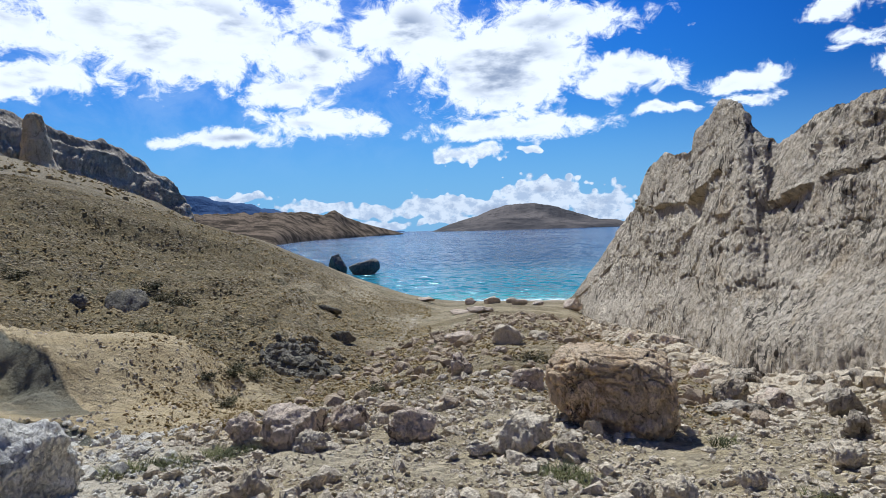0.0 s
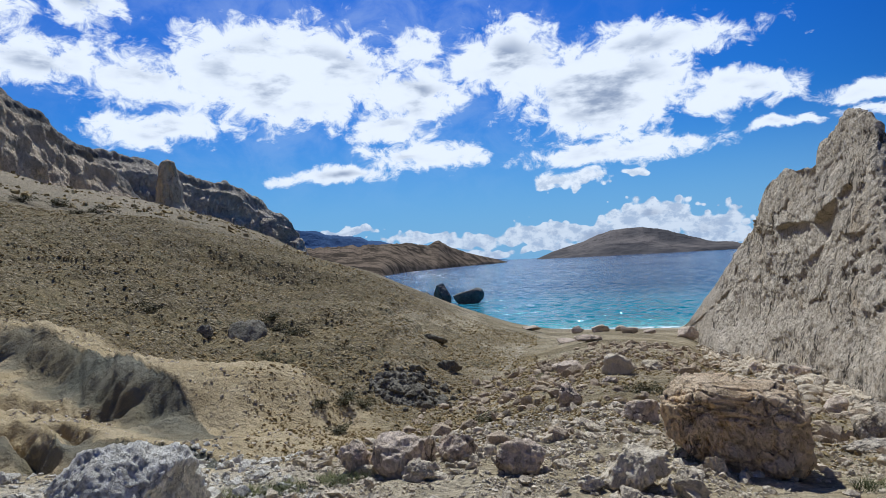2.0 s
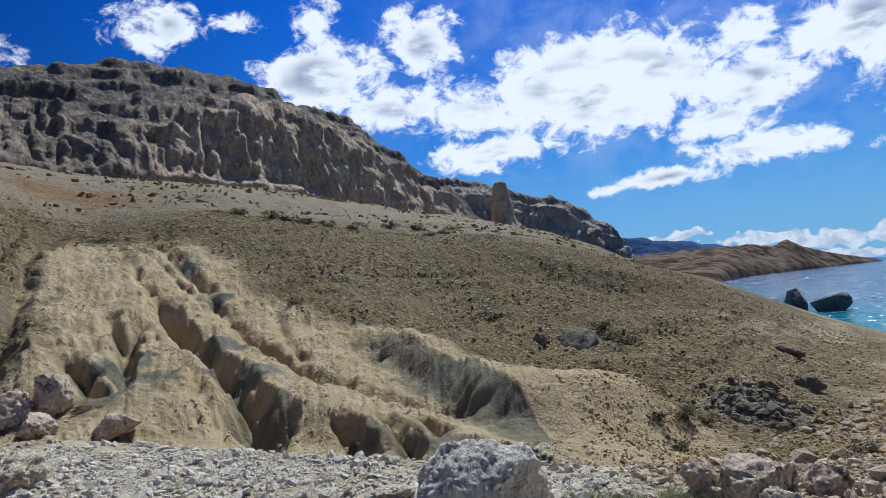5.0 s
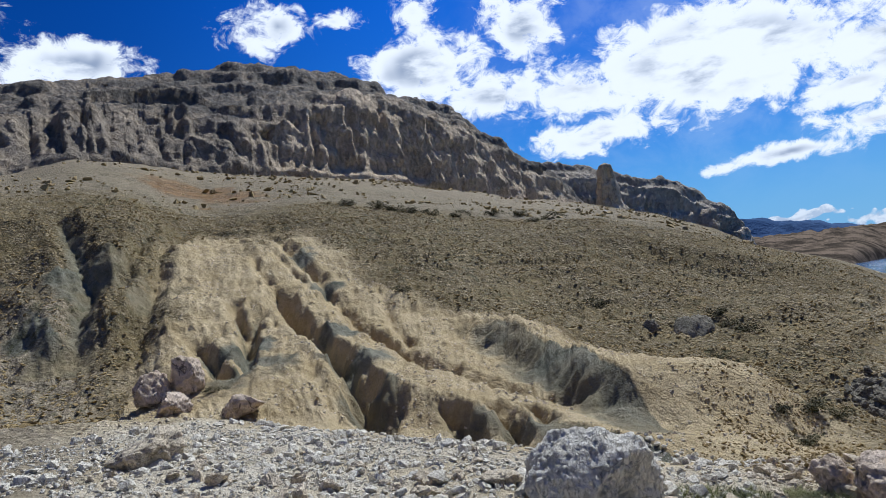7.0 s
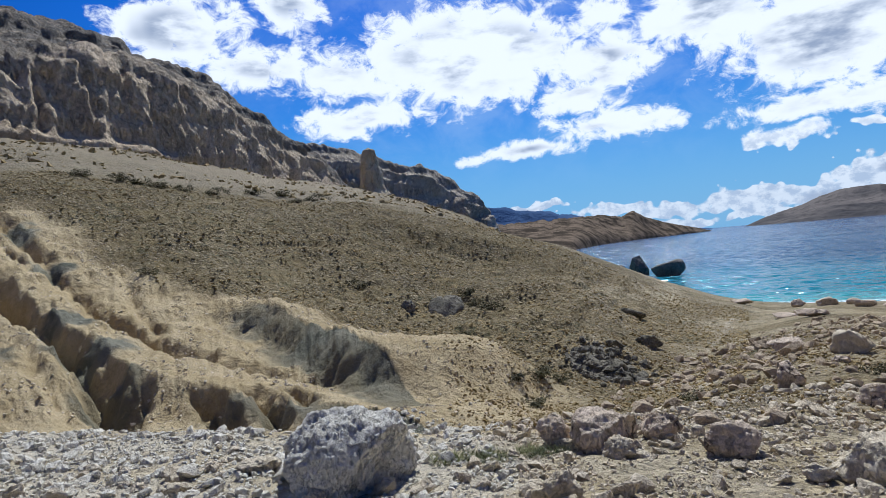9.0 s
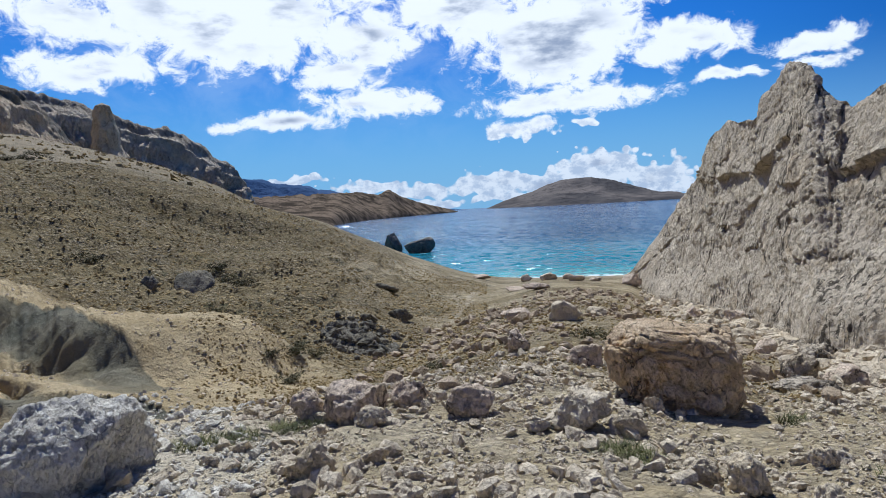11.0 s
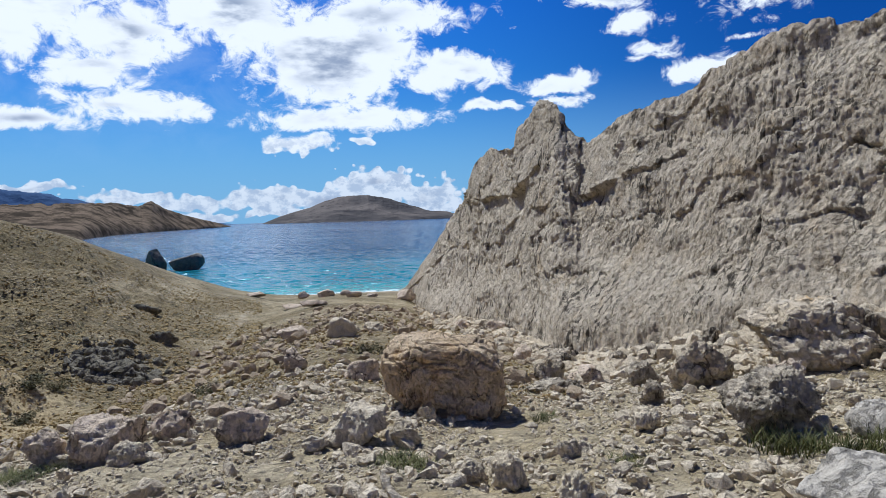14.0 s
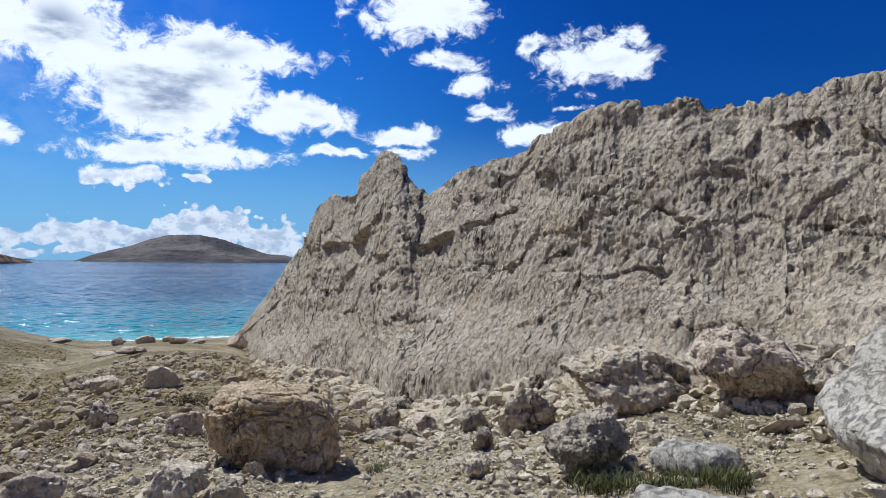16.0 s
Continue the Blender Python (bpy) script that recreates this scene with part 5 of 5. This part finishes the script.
SHRUB_SPOTS = [(-35.9, 27.4, 1.5), (-34.8, 29.4, 1.4), (-33.2, 29.4, 1.5), (-31.7, 29.5, 1.4), (-30.6, 30.4, 1.2), (-31.3, 37.9, 1.4), (-31.0, 40.9, 1.6), (-27.3, 39.9, 1.5), (-4.3, 15.5, 0.9), (-4.0, 16.2, 0.6),
               (-14.5, 23.9, 1.1), (-10.4, 26.6, 1.0), (-8.6, 24.6, 1.0), (-9.7, 25.6, 0.8), (-4.0, 13.8, 0.7), (-4.6, 14.4, 0.55), (-6.6, 16.4, 0.6), (-0.5, 12.1, 0.6), (-15.0, 7.0, 0.5), (-19.4, 17.2, 0.8), (2.4, 12.2, 0.6), (3.2, 10.6, 0.5), (-29.0, 31.5, 1.2), (-26.0, 36.0, 1.0)]
kinds = [make_shrub(501), make_shrub(511), make_shrub(521)]
rng = np.random.default_rng(9)
for k, (x, y, s) in enumerate(SHRUB_SPOTS):
    m = pose(x, y, ground_z(x, y) - 0.04 * s, 0, 0, float(rng.uniform(0, 360)))
    ob = kinds[k] if k < 3 else copy_thing(kinds[k % 3], m)
    ob.matrix_basis = m
    ob.scale = (s * 1.15, s * 1.15, s * 0.62)


def make_tuft(seed):
    v, f = blades(160, 0.16, 0.22, 0.9, 0.004, seed)
    return tagged(mesh_object("grass_tuft", v, f, GRASS, None, False), "olive-green tuft of grass between the stones", "grass tuft", "grass tufts")


TUFTS = [(4.1, 3.7), (4.25, 3.6), (4.3, 3.35), (4.5, 3.3), (4.6, 3.0), (4.75, 3.1), (4.0, 3.9), (-2.1, 5.7), (-1.8, 6.0), (-2.2, 5.9), (-1.9, 6.15), (-2.4, 5.85), (-1.7, 6.3), (-2.6, 5.7), (-2.8, 5.75), (1.2, 5.0), (1.3, 4.8), (1.1, 4.9), (3.2, 6.2), (2.9, 4.2)]
tuft_kinds = [make_tuft(541), make_tuft(551)]
for k, (x, y) in enumerate(TUFTS):
    m = pose(x, y, ground_z(x, y) - 0.01, 0, 0, 37.0 * k)
    ob = tuft_kinds[k] if k < 2 else copy_thing(tuft_kinds[k % 2], m)
    ob.matrix_basis = m
    ob.scale = (1.15, 1.15, 0.8) if k < 7 else (1.1, 1.1, 0.34)


# ---------------------------------------------------------------- loose stones
def spread(count, b0, b1, r0, r1, seed, power=1.0):
    """Spots over a sector, even over the ground (power 1) or thicker near by (below 1)."""
    rng = np.random.default_rng(seed)
    b = rng.uniform(b0, b1, count)
    u = rng.uniform(0, 1, count)
    e = 2.0 * power
    r = (r0 ** e + u * (r1 ** e - r0 ** e)) ** (1 / e)
    return polar(b, r)




def shard(seed, corners):
    """An angular splinter of stone within -1..1: the hull of a few corners."""
    rng = np.random.default_rng(seed)
    q = rng.normal(size=(corners, 3))
    q = q / np.linalg.norm(q, axis=1)[:, None] * rng.uniform(0.75, 1.0, (corners, 1))
    bm = bmesh.new()
    for c in q:
        bm.verts.new(c)
    hull = bmesh.ops.convex_hull(bm, input=bm.verts)
    bmesh.ops.delete(bm, geom=list({g for g in hull["geom_interior"] + hull["geom_unused"] if isinstance(g, bmesh.types.BMVert)}), context="VERTS")
    bmesh.ops.triangulate(bm, faces=bm.faces)
    bmesh.ops.recalc_face_normals(bm, faces=bm.faces)
    bm.verts.index_update()
    v, f = np.array([p.co[:] for p in bm.verts]), np.array([[p.index for p in face.verts] for face in bm.faces])
    bm.free()
    v = v - (v.max(0) + v.min(0)) / 2
    return v / np.abs(v).max(0), f


SHAPES = [shard(600 + k, 20) for k in range(12)]
CHIPS = [shard(620 + k, 8) for k in range(12)]


def turns(rng, count, tip):
    """Random rotation matrices, tipped by about tip radians."""
    a, c, d = rng.uniform(0, 2 * np.pi, count), rng.normal(0, tip, count), rng.normal(0, tip, count)
    ca, sa = np.cos(a), np.sin(a)
    zero, one = np.zeros(count), np.ones(count)
    rz = np.stack([ca, -sa, zero, sa, ca, zero, zero, zero, one], -1).reshape(-1, 3, 3)
    rx = np.stack([one, zero, zero, zero, np.cos(c), -np.sin(c), zero, np.sin(c), np.cos(c)], -1).reshape(-1, 3, 3)
    ry = np.stack([np.cos(d), zero, np.sin(d), zero, one, zero, -np.sin(d), zero, np.cos(d)], -1).reshape(-1, 3, 3)
    return rz @ rx @ ry


def strew(name, x, y, size, mat, label, seed, shapes, flat=(0.35, 0.8)):
    """Many stones joined into one mesh, lying on the ground."""
    rng = np.random.default_rng(seed)
    z = height(x, y)
    count = len(x)
    dims = size[:, None] * np.stack([rng.uniform(0.8, 1.2, count), rng.uniform(0.55, 0.95, count), rng.uniform(*flat, count)], -1) / 2
    rot = turns(rng, count, 0.3)
    pick = rng.integers(0, len(shapes), count)
    verts, faces, base = [], [], 0
    for k, (p, f) in enumerate(shapes):
        i = np.nonzero(pick == k)[0]
        if not len(i):
            continue
        v = np.einsum("nij,nvj->nvi", rot[i], p[None] * dims[i][:, None]) + np.stack([x[i], y[i], z[i] + dims[i][:, 2] * 0.35], -1)[:, None]
        verts.append(v.reshape(-1, 3))
        faces.append((f[None] + (np.arange(len(i)) * len(p))[:, None, None]).reshape(-1, 3) + base)
        base += v.shape[0] * v.shape[1]
    ob = mesh_object(name, np.concatenate(verts), np.concatenate(faces), mat, None, False)
    return tagged(ob, label, "stones", kind="stuff")


def sizes(rng, count, lo, hi, bias=2.2):
    return lo * (hi / lo) ** (rng.uniform(0, 1, count) ** bias)


def clumped(x, y, scale, lo, hi, seed):
    keep = np.random.default_rng(seed).uniform(0, 1, len(x)) < step(fbm(x * scale, y * scale, 0, 3, seed), lo, hi)
    return x[keep], y[keep]


def build_strewn():
    rng = np.random.default_rng(31)
    # gravel by the stance and rubble
    x, y = spread(64000, -84, 70, 3.2, 10.5, 701, 0.75)
    x, y = clumped(x, y, 0.9, -0.45, 0.25, 702)
    chalky = np.degrees(np.arctan2(x, y)) + 5 * fbm(x * 0.4, y * 0.4, 0, 2, 704) < -20
    strew("gravel", x[~chalky], y[~chalky], sizes(rng, (~chalky).sum(), 0.02, 0.075), STONE, "pale limestone gravel round the stance", 703, CHIPS)
    strew("chalky_gravel", x[chalky], y[chalky], sizes(rng, chalky.sum(), 0.02, 0.085), CHALK, "nearly white limestone gravel along the brow of the gully", 705, CHIPS)
    x, y = spread(10000, -84, 70, 3.4, 11.0, 711, 0.85)
    x, y = clumped(x, y, 0.6, -0.4, 0.25, 712)
    chalky = np.degrees(np.arctan2(x, y)) + 5 * fbm(x * 0.4, y * 0.4, 0, 2, 704) < -20
    strew("rubble", x[~chalky], y[~chalky], sizes(rng, (~chalky).sum(), 0.05, 0.22, 2.3), STONE, "pale broken limestone rubble round the stance", 713, SHAPES)
    strew("chalky_rubble", x[chalky], y[chalky], sizes(rng, chalky.sum(), 0.05, 0.20, 2.3), CHALK, "nearly white limestone rubble along the brow of the gully", 715, SHAPES)
    # valley floor
    x, y = spread(7000, -26, 32, 8, 30, 721)
    x, y = clumped(x, y, 0.25, -0.35, 0.3, 722)
    inside = np.degrees(np.arctan2(x, y)) > -16 + np.maximum(0, np.hypot(x, y) - 9) * 0.95
    x, y = x[inside], y[inside]
    strew("valley_rubble", x, y, sizes(rng, len(x), 0.07, 0.42, 2.6), VALE, "brown-grey rubble strewn over the valley floor", 723, SHAPES)
    x, y = spread(30000, -24, 30, 8, 24, 725, 0.8)
    x, y = clumped(x, y, 0.4, -0.4, 0.3, 726)
    strew("valley_gravel", x, y, sizes(rng, len(x), 0.035, 0.11), SLOPE_STONE, "brownish gravel over the valley floor", 727, CHIPS)
    # talus at the foot of the crag
    b = np.concatenate([rng.uniform(15.5, 70, 2600), rng.uniform(16, 33, 3200)])
    fr, _ = line_at(VALLEY, b)
    x, y = polar(b, fr * (1.0 - np.abs(rng.normal(0, 0.10, len(b)))) + 0.25)
    strew("talus", x, y, sizes(rng, len(x), 0.08, 0.42, 2.0), STONE, "grey talus blocks at the foot of the crag", 733, SHAPES, (0.5, 0.9))
    # scree on the far slope
    x, y = spread(80000, -84, 2, 13, 46, 741, 0.8)
    x, y = clumped(x, y, 0.16, -0.5, 0.35, 742)
    r, bb, wrp = np.hypot(x, y), np.degrees(np.arctan2(x, y)), fbm(x * 0.3, y * 0.3, 0, 4, 41)
    spur, marl, _, _, _ = zones(x, y, bb, r, 0 * x, wrp)
    keep = rng.uniform(0, 1, len(x)) > np.maximum(np.minimum(1, spur * 1.15), np.minimum(1, marl * 2))
    x, y = x[keep], y[keep]
    strew("scree", x, y, sizes(rng, len(x), 0.06, 0.20, 2.2), SLOPE_STONE, "brownish scree on the far slope", 743, CHIPS, (0.2, 0.42))

    # dark broken rock in the slope, and pale chips on the spurs
    u, v = rng.normal(0, 0.55, 520), rng.normal(0, 0.8, 520)
    strew("dark_scree", -3.4 + u - 0.3 * v, 19.4 + v, sizes(rng, 520, 0.10, 0.42, 1.6), OUTCROP, "dark jagged rocks breaking out of the slope", 771, SHAPES, (0.5, 0.95))
    x, y = spread(26000, -75, -12, 11, 34, 775, 0.9)
    r, bb, wrp = np.hypot(x, y), np.degrees(np.arctan2(x, y)), fbm(x * 0.3, y * 0.3, 0, 4, 41)
    spur, marl, _, _, _ = zones(x, y, bb, r, 0 * x, wrp)
    keep = rng.uniform(0, 1, len(x)) < spur * (1 - marl) * step(fbm(x * 0.5, y * 0.5, 1, 3, 776), -0.2, 0.4)
    x, y = x[keep], y[keep]
    strew("spur_gravel", x, y, sizes(rng, len(x), 0.035, 0.12, 2.4), STONE, "pale chips on the light spurs", 777, CHIPS)
    # blocks on the terrace under the cliff
    x, y = spread(9000, -88, -18, 46, 125, 761)
    x, y = clumped(x, y, 0.07, -0.2, 0.4, 762)
    strew("terrace_blocks", x, y, sizes(rng, len(x), 0.18, 0.9, 3.0), SLOPE_STONE, "scattered blocks on the terrace under the cliff", 763, CHIPS)


VALE = rock_material("valley_stone", (0.60, 0.48, 0.33), (0.42, 0.32, 0.20), (0.38, 0.26, 0.13), 0.4, 0.25, 0.03, 0.4, True)
CHALK = rock_material("chalky_limestone", (0.88, 0.81, 0.67), (0.74, 0.66, 0.51), (0.52, 0.40, 0.25), 0.25, 0.2, 0.03, 0.3, True)
SLOPE_STONE = rock_material("slope_stone", (0.46, 0.345, 0.158), (0.30, 0.212, 0.084), (0.32, 0.22, 0.09), 0.3, 0.3, 0.03, 0.3, True)
build_strewn()


def build_stones():
    """The stones nearest to the stance, each a thing of its own."""
    meshes = []
    for k, (p, f) in enumerate([rock_shape(660 + k, 3, cuts=14, depth=(0.3, 0.75), rough=0.3) for k in range(7)]):
        first = mesh_object("stone", p * 0.5, f, STONE, None, False)
        meshes.append(first.data)
        bpy.data.objects.remove(first)
    rng = np.random.default_rng(77)
    x, y = spread(290, -84, 76, 3.4, 8.2, 751, 0.9)
    z = height(x, y)
    s = sizes(rng, len(x), 0.09, 0.26, 2.0)
    for k in range(len(x)):
        ob = new("stone", meshes[k % 7])
        fl = rng.uniform(0.45, 0.8)
        ob.matrix_basis = pose(x[k], y[k], z[k] + s[k] * fl * 0.22, rng.normal(0, 14), rng.normal(0, 14), rng.uniform(0, 360)) @ Matrix.Diagonal((s[k], s[k] * rng.uniform(0.6, 0.95), s[k] * fl, 1))
        tagged(ob, "pale angular limestone stone lying on gravel" if fl > 0.6 else "flat pale limestone stone lying on gravel", "stone", "loose stones on the gravel")


build_stones()
